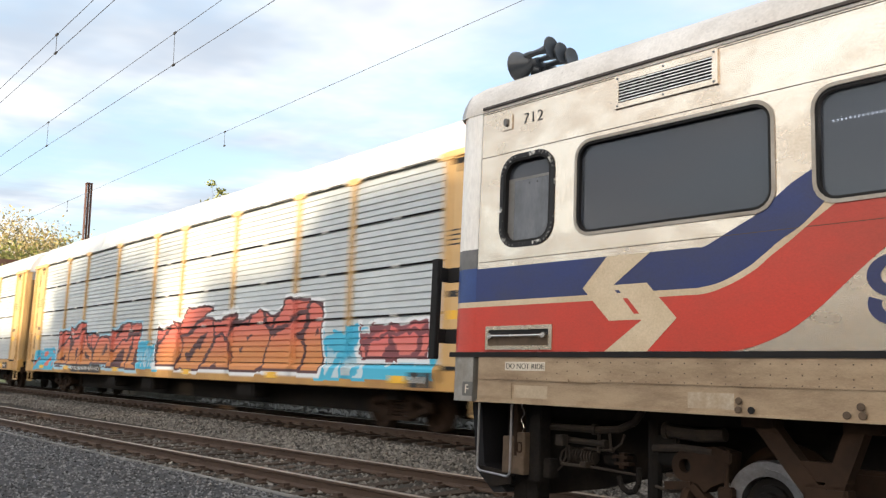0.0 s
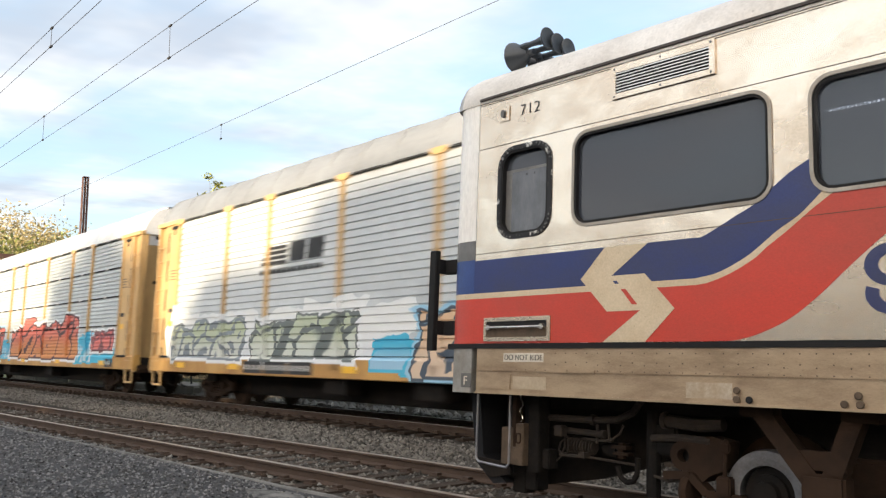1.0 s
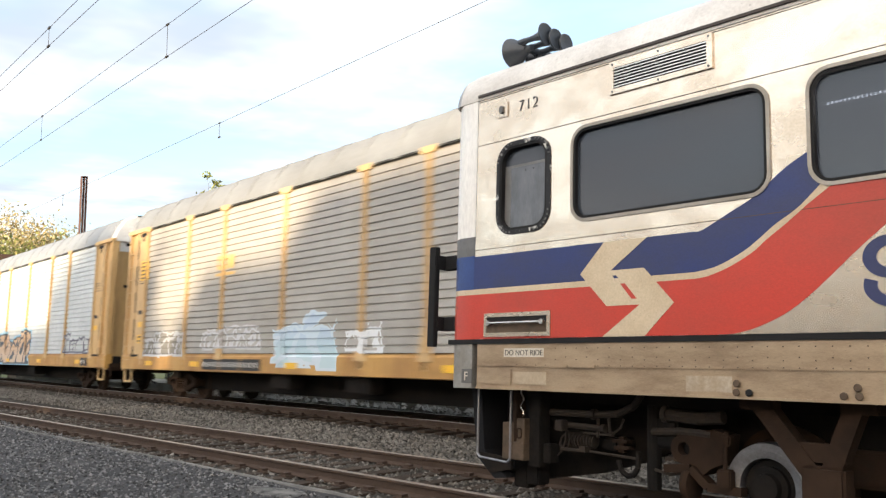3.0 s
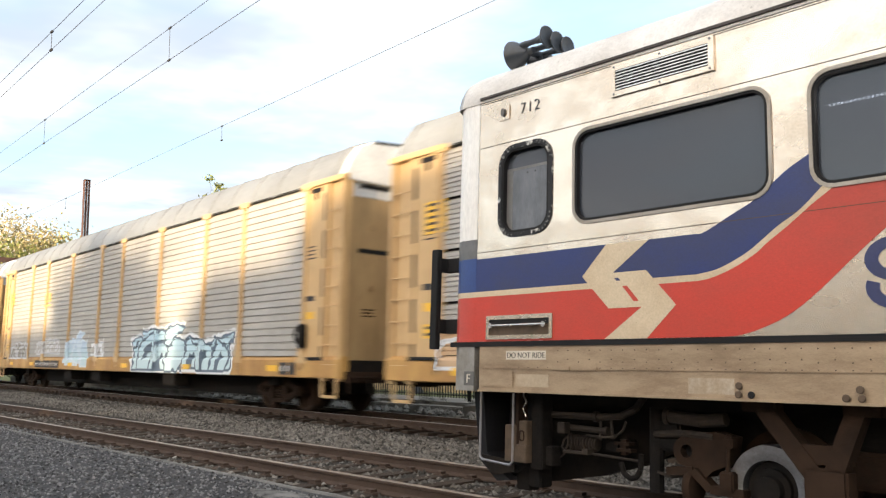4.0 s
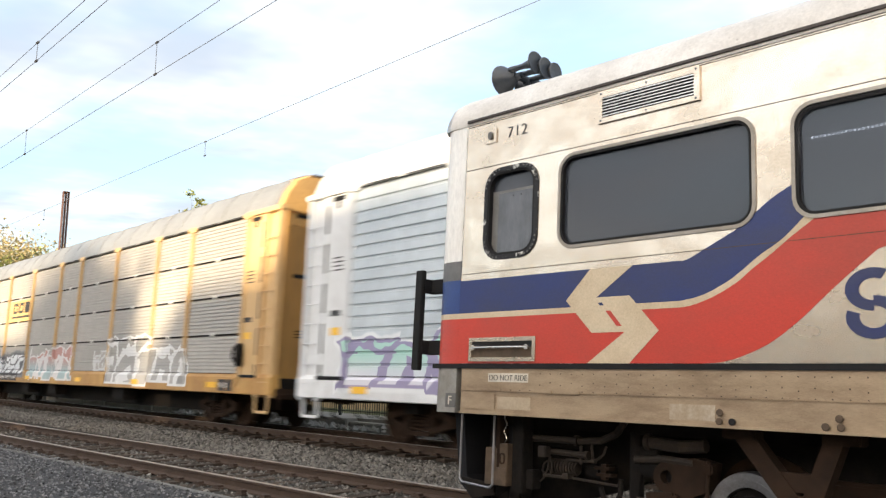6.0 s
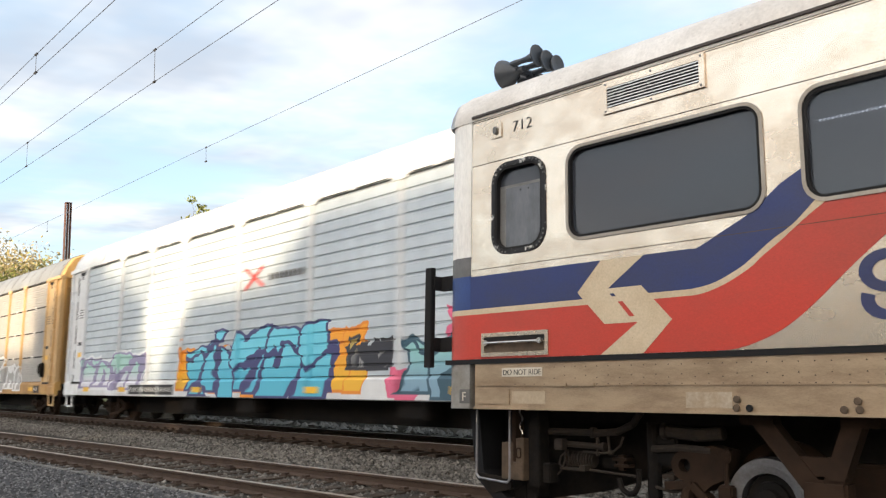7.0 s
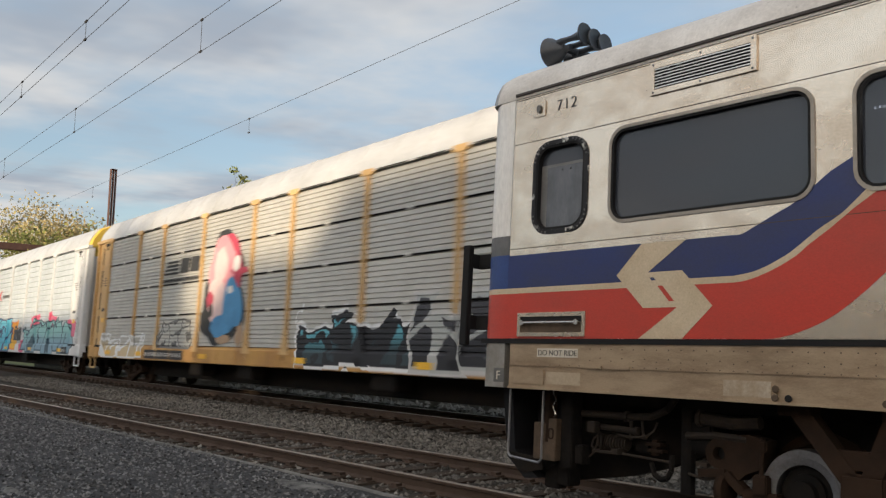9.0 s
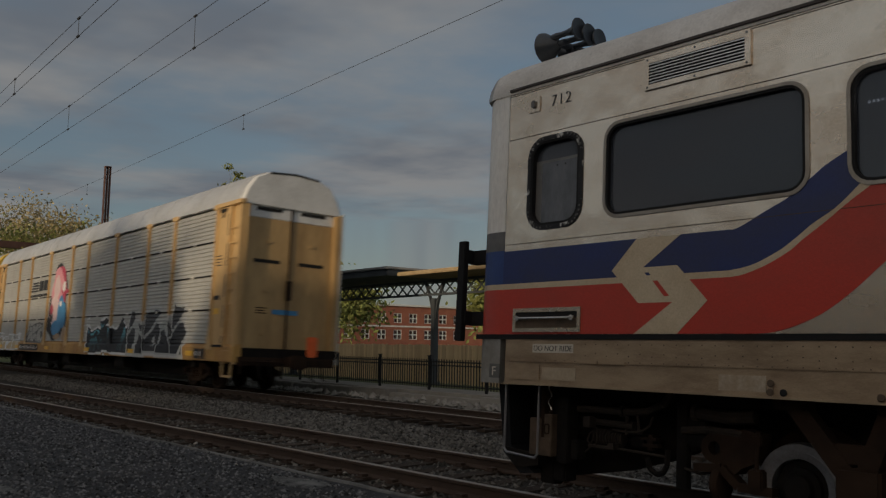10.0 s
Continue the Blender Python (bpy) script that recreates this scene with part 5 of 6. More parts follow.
def car_carrier(label, panel_col, panel_dirt, frame_col, frame_dirt, roof_col, tiers, pitch, tags, flared=False, end_top=(0.72, 0.72, 0.72), end_col=None, bays=BAYS):
    car = tagged(new("car_carrier"), label, "freight car", "freight cars of the passing train")
    metal = 0.25 if panel_col[0] < 0.6 else 0.0
    pm = paint_over(material("side_panel", panel_col, 0.5, metal, panel_dirt, 0.5, 0.65, 7, 0.12, spread=0.06, streak=1.5), car, tags)
    ym = paint_over(material("car_paint", frame_col, 0.5, 0, frame_dirt, 0.9, 0.65, 14, 0.1, streak=3.0), car, tags)
    # yellow cars: the sill's shade and rust go into a deeper copy of the paint
    sm = paint_over(material("sill_paint", [c * k for c, k in zip(frame_col, (0.84, 0.72, 0.45))] if frame_col[2] < 0.4 else frame_col, 0.55, 0, [c * k for c, k in zip(frame_dirt, (0.7, 0.55, 0.5))] if frame_col[2] < 0.4 else frame_dirt, 1.1, 0.9, 14, 0.1, streak=2.0), car, tags)
    rm = material("roof_sheet", roof_col, 0.42, 0.35, [c * 0.6 for c in roof_col], 0.5, 0.6, 9, 0.08)
    em = material("end_paint", [c * 0.86 for c in (end_col or frame_col)], 0.45, 0, [c * 0.55 for c in frame_dirt] if frame_col[2] < 0.4 else frame_dirt, 0.8, 0.85, 10, 0.15, streak=4.0)
    tm = material("end_top_paint", end_top, 0.5, 0.1, [c * 0.6 for c in end_top], 1.2, 0.6, 14, 0.1)
    h2 = CAR_L / 2
    xs = sorted([-e for e in bays] + list(bays))
    end_in = h2 - bays[0]
    z_lo, z_hi = 1.27, 5.13
    # panels, bay by bay
    cuts = [z_lo + (z_hi - z_lo) * k / tiers for k in range(tiers + 1)]
    shapes = {}
    for a, b in zip(xs, xs[1:]):
        for z0, z1 in zip(cuts, cuts[1:]):
            gap = 0.045 if tiers > 1 else 0.03
            key = (round(b - a, 3), round(z1 - z0, 3))
            if key not in shapes:
                shapes[key] = corrugated(b - a - 0.02, z1 - z0 - gap, pitch)
                shapes[key].materials.append(pm)
            part("panel", shapes[key], pm, car, at=(a + 0.01, -HALF + 0.05, z0 + gap * 0.5))
    # black sheet stands for the shade seen through the gaps between panels
    part("inner_lining", boxes((-h2 + 0.4, h2 - 0.4, -HALF + 0.09, -HALF + 0.11, 0.9, 5.2)), BLACK, car, "black sheet standing for the unlit inside of the car")
    part("far_side", boxes((-h2, h2, HALF - 0.06, HALF, 0.8, 5.18)), pm, car)
    if tiers > 1:
        for a, b in zip(xs, xs[1:]):
            for z in cuts[1:-1]:
                part("clip", CLIP_MESH, WHITE, car, at=((a + b) / 2, -HALF + 0.01, z))
    # posts
    for x in xs:
        bm = bm_new()
        w = 0.075
        box(bm, x - w, x + w, -HALF - 0.03, -HALF + 0.07, 0.95, 5.16)
        box(bm, x - w * 0.3, x + w * 0.3, -HALF - 0.05, -HALF - 0.03, 1.3, 5.1)
        box(bm, x - 0.22, x + 0.22, -HALF - 0.045, -HALF + 0.02, 5.07, 5.2)
        if flared:
            vs = [(x - w, 1.75), (x + w, 1.75), (x + 0.22, 1.12), (x - 0.22, 1.12)]
            plate(bm, vs, [], -HALF - 0.04, 0.03)
        part("post", bm, ym, car)
    # sill, deck and centre beam
    sill = bm_new()
    extrude_profile(sill, [(-HALF + 0.0, 0.80), (-HALF - 0.03, 0.82), (-HALF - 0.03, 1.2), (-HALF + 0.06, 1.28), (-HALF + 0.2, 1.28), (-HALF + 0.2, 0.8)], -h2, h2)
    part("side_sill", sill, sm, car)
    if "sill_rib" not in RIB:
        RIB["sill_rib"] = mesh_of(boxes((0, 0.05, -HALF - 0.042, -HALF - 0.028, 0.84, 1.18)), "sill_rib")
    for i in range(24):
        rb = part("sill_rib", RIB["sill_rib"].copy() if i == 0 else last_rib, sm, car, at=(-h2 + 1.2 + i * 1.16, 0, 0))
        last_rib = rb.data
    part("deck", boxes((-h2, h2, -HALF + 0.2, HALF, 0.95, 1.2)), UNDER, car)
    part("centre_beam", boxes((-h2 + 1.5, h2 - 1.5, -0.35, 0.35, 0.45, 0.95)), UNDER, car)
    # near-black sheet added to deepen the shade under the car
    part("belly_plate", boxes((-h2 + 3.2, h2 - 3.2, -0.8, -0.75, 0.30, 0.96)), UNDER, car)
    for x in (-5.0, -1.8, 4.6):
        part("equipment_box", boxes((x, x + 0.9, -HALF + 0.15, -HALF + 0.6, 0.45, 0.8), bevel=0.03), UNDER, car)
    # markers on the sill
    for i, x in enumerate((-12.4, -9.2, -4.0, 1.6, 6.4, 11.3)):
        part("reflector", boxes((x, x + 0.5, -HALF - 0.046, -HALF - 0.03, 0.93, 1.07)), REFLECT, car, "yellow reflector strip")
    for x, w in ((-8.4, 3.2), (11.9, 0.7)):
        part("number_board", boxes((x, x + w, -HALF - 0.04, -HALF - 0.03, 0.86, 1.14)), INK, car, "black number board")
        for j in range(int(w / 0.26)):
            part("number_bar", boxes((x + 0.1 + j * 0.26, x + 0.17 + j * 0.26, -HALF - 0.046, -HALF - 0.04, 0.94, 1.06)), WHITE, car)
    # roof
    prof = [(-HALF - 0.02, 5.14), (-HALF - 0.02, 5.26), (-HALF + 0.10, 5.56), (-HALF + 0.36, 5.93), (-HALF + 0.75, 6.10), (0, 6.17)]
    prof = prof + [(-y, z) for y, z in prof[-2::-1]]
    bm = bm_new()
    extrude_profile(bm, prof, -h2 + 0.25, h2 - 0.25)
    part("roof", bm, rm, car, smooth=True)
    rib = bm_new()
    n = 22
    for i in range(n + 1):
        x = -h2 + 0.5 + (CAR_L - 1.0) * i / n
        up = [(y * 1.004, z + 0.014) for y, z in prof]
        extrude_profile(rib, up, x - 0.03, x + 0.03)
    part("roof_ribs", rib, rm, car, smooth=True)["kind"] = "stuff"
    for a, b in zip(xs, xs[1:]):
        part("vent_slot", boxes((a + 0.35, (a + b) / 2 - 0.12, -HALF - 0.028, -HALF + 0.0, 5.145, 5.168)), BLACK, car)
        part("vent_slot", boxes(((a + b) / 2 + 0.12, b - 0.35, -HALF - 0.028, -HALF + 0.0, 5.145, 5.168)), BLACK, car)
    # ends
    for s in (-1, 1):
        xe = s * h2
        xi = s * (h2 - end_in)
        a, b = sorted((xi, xe - s * 0.72))
        part("end_panel", boxes((a, b, -HALF + 0.0, -HALF + 0.06, 0.95, 5.14)), ym, car)
        a2, b2 = sorted((xe - s * 0.72, xe - s * 0.12))
        part("ladder_panel", boxes((a2, b2, -HALF + 0.06, -HALF + 0.1, 0.95, 5.1)), ym, car)
        g0, g1 = sorted((xe - s * 0.78, xe - s * 0.86))
        part("door_gap", boxes((g0, g1, -HALF - 0.006, -HALF - 0.002, 1.0, 4.9)), BLACK, car, "dark gap beside the ladder")
        for k in range(4):
            zz = 1.5 + 0.85 * k
            part("latch", boxes((min(g0, g1) - 0.02, max(g0, g1) + 0.02, -HALF - 0.03, -HALF - 0.007, zz, zz + 0.22)), ym, car)
        part("door_sill", boxes((a, b, -HALF - 0.03, -HALF - 0.001, 1.18, 1.26)), BLACK, car)
        for xx in (xe - s * 0.72, xe - s * 0.1):
            part("end_post", boxes((xx - 0.06, xx + 0.06, -HALF - 0.02, -HALF + 0.12, 0.75, 5.14), bevel=0.01), ym, car)
        a3, b3 = sorted((xi - s * 0.1, xe))
        part("header", boxes((a3, b3, -HALF - 0.06, -HALF + 0.1, 5.1, 5.22), bevel=0.01), ym, car)
        rung = RUNG_MESH.copy()
        for k in range(9):
            part("rung", rung, ym, car, at=(a2 + 0.05, -HALF - 0.02, 1.1 + 0.42 * k))
        part("slot", boxes((xe - s * 1.2 - 0.22, xe - s * 1.2 + 0.22, -HALF - 0.012, -HALF - 0.002, 4.96, 5.06), (xe - s * 1.2 - 0.05, xe - s * 1.2 + 0.05, -HALF - 0.012, -HALF - 0.002, 4.8, 4.96)), BLACK, car)
        for zz, hh in ((3.45, 0.35), (2.5, 0.12)):
            bm = bm_new()
            for j in range(4):
                box(bm, xe - s * 1.3 - 0.2, xe - s * 1.3 + 0.18 - 0.06 * (j % 2), -HALF - 0.004, -HALF, zz + j * hh / 4, zz + j * hh / 4 + 0.03)
            part("stencil_bars", bm, INK, car)
        part("placard", boxes((xe - s * 1.3 - 0.16, xe - s * 1.3 + 0.16, -HALF - 0.006, -HALF, 2.1, 2.26)), REFLECT, car, "yellow placard")
        # doors
        d0, d1 = sorted((xe - s * 0.3, xe - s * 0.22))
        for y0, y1 in ((-HALF + 0.22, -0.015), (0.015, HALF - 0.22)):
            part("end_door", boxes((d0, d1, y0, y1, 0.98, 4.80), bevel=0.01), em, car)
            part("door_top", boxes((d0, d1, y0, y1, 4.805, 5.3), bevel=0.01), tm, car)
            c = (y0 + y1) / 2
            f0, f1 = sorted((xe - s * 0.22, xe - s * 0.212))
            for zz in (3.55, 5.0):
                part("door_slot", boxes((f0, f1, c - 0.4, c + 0.4, zz, zz + 0.1)), BLACK, car)
        for y in (-HALF, HALF - 0.22):
            c0, c1 = sorted((xe - s * 0.45, xe - s * 0.02))
            part("corner_post", boxes((c0, c1, y + (0.12 if y < 0 else 0), y + 0.22, 0.75, 5.12), bevel=0.015), em, car)
        bm = bm_new()
        tube(bm, (xe - s * 0.19, 0, 1.0), (xe - s * 0.19, 0, 5.3), 0.025)
        box(bm, *sorted((xe - s * 0.2, xe - s * 0.1)), -0.07, 0.07, 2.55, 3.1)
        part("door_rod", bm, TRUCK, car, "rusty locking rod")
        b0, b1 = sorted((xe - s * 0.6, xe + s * 0.05))
        for yy in (-0.95, -0.6, 0.62, 0.98):
            bm = bm_new()
            tube(bm, (xe + s * 0.06, yy, 0.9), (xe + s * 0.16, yy + 0.05, 0.42), 0.022, seg=7)
            tube(bm, (xe + s * 0.16, yy + 0.05, 0.42), (xe + s * 0.1, yy + 0.2, 0.34), 0.022, seg=7)
            part("air_hose", bm, UNDER, car)
        bm = bm_new()
        tube(bm, (xe + s * 0.1, -HALF + 0.15, 0.84), (xe + s * 0.1, -0.2, 0.84), 0.018, seg=7)
        tube(bm, (xe + s * 0.1, -HALF + 0.15, 0.84), (xe + s * 0.1, -HALF + 0.15, 0.5), 0.018, seg=7)
        part("uncoupling_lever", bm, TRUCK, car)
        for zz in (1.55, 2.75, 4.1):
            for y0 in (-0.75, 0.6):
                part("hinge", boxes((*sorted((xe - s * 0.215, xe - s * 0.19)), y0, y0 + 0.14, zz, zz + 0.08)), em, car)
        part("door_stencil", boxes(*[(*sorted((xe - s * 0.221, xe - s * 0.217)), -0.95, -0.95 + 0.34 - 0.07 * (j % 2), 2.15 + 0.07 * j, 2.18 + 0.07 * j) for j in range(3)]), TRUCK, car)
        part("end_sill", boxes((b0, b1, -HALF + 0.1, HALF - 0.1, 0.72, 0.96), bevel=0.02), TRUCK, car)
        bm = bm_new()
        box(bm, *sorted((xe, xe + s * 0.72)), -0.14, 0.14, 0.72, 1.0, bevel=0.03)
        box(bm, *sorted((xe + s * 0.5, xe + s * 0.72)), -0.22, 0.22, 0.66, 1.04, bevel=0.04)
        part("coupler", bm, TRUCK, car)
        bm = bm_new()
        for (p, q) in (((xe - s * 0.75, 0.78), (xe - s * 0.75, 0.42)), ((xe - s * 0.75, 0.42), (xe - s * 0.2, 0.42)), ((xe - s * 0.2, 0.42), (xe - s * 0.2, 0.78))):
            bar(bm, (p[0], -HALF + 0.03, p[1]), (q[0], -HALF + 0.03, q[1]), 0.06, 0.04)
        part("stirrup", bm, ym, car)
        tr = new("truck")
        tr.parent, tr.location = car, (s * (h2 - 3.5), 0, 0)
        for ys in (-1.02, 1.02):
            part("side_frame", TRUCK_MESH, TRUCK, tr, at=(0, ys, 0))
            for dx in (-0.16, 0.0, 0.16):
                part("spring", SPRING_MESH, TRUCK, tr, at=(dx, ys, 0))
        part("bolster", BOLSTER_MESH, UNDER, tr)
        for dx in (-0.89, 0.89):
            WHEELSETS.append(car_wheelset(car, s * (h2 - 3.5) + dx))
    # faceted roof ends
    for s in (-1, 1):
        bm = bm_new()
        x0, x1 = s * (h2 - 0.30), s * (h2 - 0.14)
        a = [bm.verts.new((x0, y, z + 0.004)) for y, z in prof]
        b = [bm.verts.new((x1, y * 0.93, 5.3 + (z - 5.3) * (0.95 if z > 5.3 else 1))) for y, z in prof]
        for i in range(len(prof)):
            j = (i + 1) % len(prof)
            bm.faces.new((a[i], a[j], b[j], b[i]))
        bm.faces.new(b)
        part("roof_end", bm, tm, car)
        lip = bm_new()
        for (ya, za), (yb, zb) in zip(prof[4:-4], prof[5:-4]):
            bar(lip, (x1, ya * 0.93, 5.3 + (za - 5.3) * 0.95 + 0.015), (x1, yb * 0.93, 5.3 + (zb - 5.3) * 0.95 + 0.015), 0.035, 0.05)
        part("roof_lip", lip, UNDER, car, "dark edge strip over the end doors")
    return car


REFLECT = material("reflector_yellow", (0.85, 0.5, 0.03), 0.4, 0, (0.6, 0.33, 0.03), 4, 0.5)
SILVER, SILVER_D = (0.53, 0.57, 0.59), (0.36, 0.39, 0.42)
TAUPE, TAUPE_D = (0.41, 0.39, 0.365), (0.27, 0.25, 0.22)
YDIRT = (0.38, 0.23, 0.095)
RED_C, BLK, WHT, CYAN = (0.62, 0.10, 0.05), (0.015, 0.015, 0.02), (0.72, 0.74, 0.76), (0.06, 0.42, 0.62)


def train():
    cars = []
    tri = "yellow-framed covered car carrier with ribbed grey panels"
    pink, pink_b, pink_d = (0.76, 0.17, 0.28), (0.7, 0.15, 0.26), (0.7, 0.13, 0.24)
    cars.append(car_carrier(tri + ", unpainted", SILVER, SILVER_D, YELLOW, YDIRT, (0.62, 0.63, 0.63), 4, 0.14, []))
    red_a, red_b, red_d = (0.62, 0.165, 0.125), (0.60, 0.25, 0.09), (0.09, 0.035, 0.04)
    cars.append(car_carrier(tri + " and red graffiti", SILVER, SILVER_D, YELLOW, YDIRT, (0.66, 0.67, 0.67), 4, 0.14, [
        (-13.1, -10.7, 1.0, 1.8, 1.1, red_a, red_a, CYAN, CYAN, 0.16), (-2.1, -0.3, 1.0, 2.1, 0.5, CYAN, (0.5, 0.62, 0.68), CYAN, None, 0.05),
        (9.9, 12.6, 1.0, 1.40, 1.2, CYAN, CYAN, CYAN, None, 0.0), (8.2, 10.4, 0.95, 2.1, 0.6, CYAN, (0.5, 0.62, 0.68), CYAN, None, 0.05),
        (-10.3, -2.0, 1.02, 2.55, 1.45, red_a, red_b, red_d, (0.34, 0.56, 0.68), 0.03), (-0.5, 8.6, 1.02, 2.75, 1.65, red_a, red_b, red_d, WHT, 0.03),
        (10.2, 12.3, 1.36, 2.08, 0.75, (0.66, 0.16, 0.15), (0.66, 0.2, 0.17), (0.2, 0.06, 0.07), WHT, 0.05)]))
    cars.append(car_carrier(tri + " and green graffiti", (0.57, 0.60, 0.62), (0.40, 0.43, 0.46), YELLOW, YDIRT, (0.30, 0.31, 0.32), 1, 0.165, [
        (-13.2, -1.9, 1.15, 2.5, 2.6, (0.74, 0.75, 0.75), (0.68, 0.69, 0.72), (0.72, 0.74, 0.75), None, 0.0), (-12.8, -8.6, 1.15, 2.2, 0.95, (0.45, 0.50, 0.36), (0.58, 0.60, 0.56), (0.20, 0.23, 0.26), WHT, 0.05),
        (-8.0, -3.6, 1.15, 2.25, 1.0, (0.46, 0.51, 0.39), (0.58, 0.61, 0.56), (0.13, 0.15, 0.15), WHT, 0.045), (-3.0, -1.6, 0.9, 1.9, 0.9, CYAN, (0.3, 0.5, 0.66), CYAN, None, 0.0),
        (-1.6, 5.0, 0.85, 2.3, 1.15, (0.64, 0.45, 0.29), (0.62, 0.48, 0.36), (0.06, 0.08, 0.11), (0.30, 0.52, 0.68), 0.035), (9.9, 12.6, 1.3, 2.0, 0.8, (0.52, 0.55, 0.57), (0.52, 0.55, 0.57), (0.12, 0.12, 0.17), None, 0.02)], flared=True))
    cars.append(car_carrier("yellow-framed covered car carrier with dull taupe panels and pale blue graffiti", TAUPE, TAUPE_D, (0.59, 0.405, 0.20), YDIRT, (0.27, 0.27, 0.265), 1, 0.165, [
        (-12.6, -9.8, 1.2, 1.9, 0.6, TAUPE_D, TAUPE_D, (0.5, 0.5, 0.52), None, 0.05), (-8.6, -5.4, 1.4, 1.95, 0.6, TAUPE, TAUPE, (0.58, 0.58, 0.6), None, 0.04),
        (-4.6, -1.9, 0.95, 2.15, 1.6, (0.46, 0.56, 0.68), (0.46, 0.60, 0.66), (0.55, 0.64, 0.72), None, 0.04), (-1.6, -0.4, 1.3, 1.9, 0.5, TAUPE, TAUPE, WHT, None, 0.06),
        (2.5, 9.3, 0.85, 2.15, 1.05, (0.50, 0.66, 0.74), (0.54, 0.68, 0.72), (0.10, 0.14, 0.19), WHT, 0.03)], flared=True))
    cars.append(car_carrier(tri + ", weathered, white graffiti", TAUPE, (0.32, 0.30, 0.28), (0.59, 0.405, 0.20), YDIRT, (0.29, 0.29, 0.285), 4, 0.092, [
        (-12.8, -8.5, 1.05, 1.98, 1.2, (0.50, 0.33, 0.19), (0.52, 0.36, 0.22), (0.66, 0.68, 0.70), None, 0.07), (-8.1, -4.5, 1.1, 1.95, 0.9, (0.74, 0.75, 0.77), (0.66, 0.68, 0.71), (0.10, 0.10, 0.11), (0.2, 0.2, 0.21), 0.025),
        (-3.9, 1.0, 0.95, 2.15, 1.05, (0.48, 0.26, 0.23), (0.36, 0.46, 0.48), (0.66, 0.64, 0.64), None, 0.05), (3.0, 4.1, 1.3, 1.95, 0.5, TAUPE, TAUPE, (0.6, 0.6, 0.6), None, 0.05),
        (4.2, 9.9, 0.9, 2.35, 1.3, (0.37, 0.355, 0.335), (0.42, 0.41, 0.40), (0.72, 0.72, 0.72), None, 0.06)], end_top=(0.55, 0.33, 0.12), end_col=(0.52, 0.29, 0.09)))
    cars.append(car_carrier("white covered car carrier with ribbed panels and bright turquoise graffiti", (0.54, 0.59, 0.63), (0.28, 0.33, 0.38), (0.70, 0.72, 0.74), (0.46, 0.46, 0.46), (0.62, 0.63, 0.64), 1, 0.235, [
        (-12.9, -7.4, 1.0, 2.2, 1.4, (0.40, 0.62, 0.56), (0.66, 0.66, 0.72), (0.30, 0.27, 0.42), WHT, 0.06), (-4.9, 3.7, 0.85, 2.4, 1.0, (0.85, 0.36, 0.03), (0.8, 0.45, 0.04), (0.75, 0.25, 0.03), None, 0.0),
        (-4.3, 2.7, 0.8, 2.5, 1.55, (0.18, 0.60, 0.74), (0.10, 0.46, 0.62), (0.06, 0.06, 0.17), None, 0.035), (3.1, 4.6, 1.4, 2.05, 0.35, (0.55, 0.42, 0.12), (0.3, 0.3, 0.3), (0.04, 0.04, 0.05), None, 0.12),
        (12.2, 13.5, 1.55, 2.35, 1.0, pink, pink_b, pink_d, None, 0.0), (6.2, 7.7, 1.9, 2.6, 1.0, pink, pink_b, pink_d, None, 0.0), (9.5, 10.6, 2.0, 2.6, 0.9, pink, pink_b, pink_d, None, 0.0), (4.6, 5.4, 0.85, 1.5, 0.8, pink, pink_b, pink_d, None, 0.0),
        (4.9, 13.0, 0.8, 2.4, 1.5, (0.30, 0.56, 0.56), (0.22, 0.36, 0.47), (0.045, 0.10, 0.14), None, 0.03)], end_col=(0.72, 0.72, 0.72), end_top=(0.66, 0.44, 0.06), bays=BAYS_WHITE))
    cars.append(car_carrier(tri + " and a pink shape", (0.49, 0.49, 0.47), (0.35, 0.34, 0.325), (0.60, 0.40, 0.18), YDIRT, (0.62, 0.62, 0.62), 4, 0.12, [
        (-13.1, -8.7, 0.85, 1.75, 1.0, (0.46, 0.46, 0.44), (0.55, 0.44, 0.27), WHT, None, 0.055), (-7.2, -4.9, 1.2, 2.1, 0.9, (0.44, 0.44, 0.42), (0.44, 0.44, 0.42), (0.12, 0.12, 0.12), None, 0.018),
        (1.7, 6.5, 0.9, 2.15, 1.0, (0.13, 0.42, 0.52), (0.03, 0.05, 0.06), BLK, WHT, 0.07), (6.2, 10.9, 0.85, 2.4, 1.1, (0.05, 0.05, 0.06), (0.02, 0.02, 0.025), (0.4, 0.42, 0.42), (0.5, 0.5, 0.5), 0.035)], flared=True))
    return cars


CARS = train()


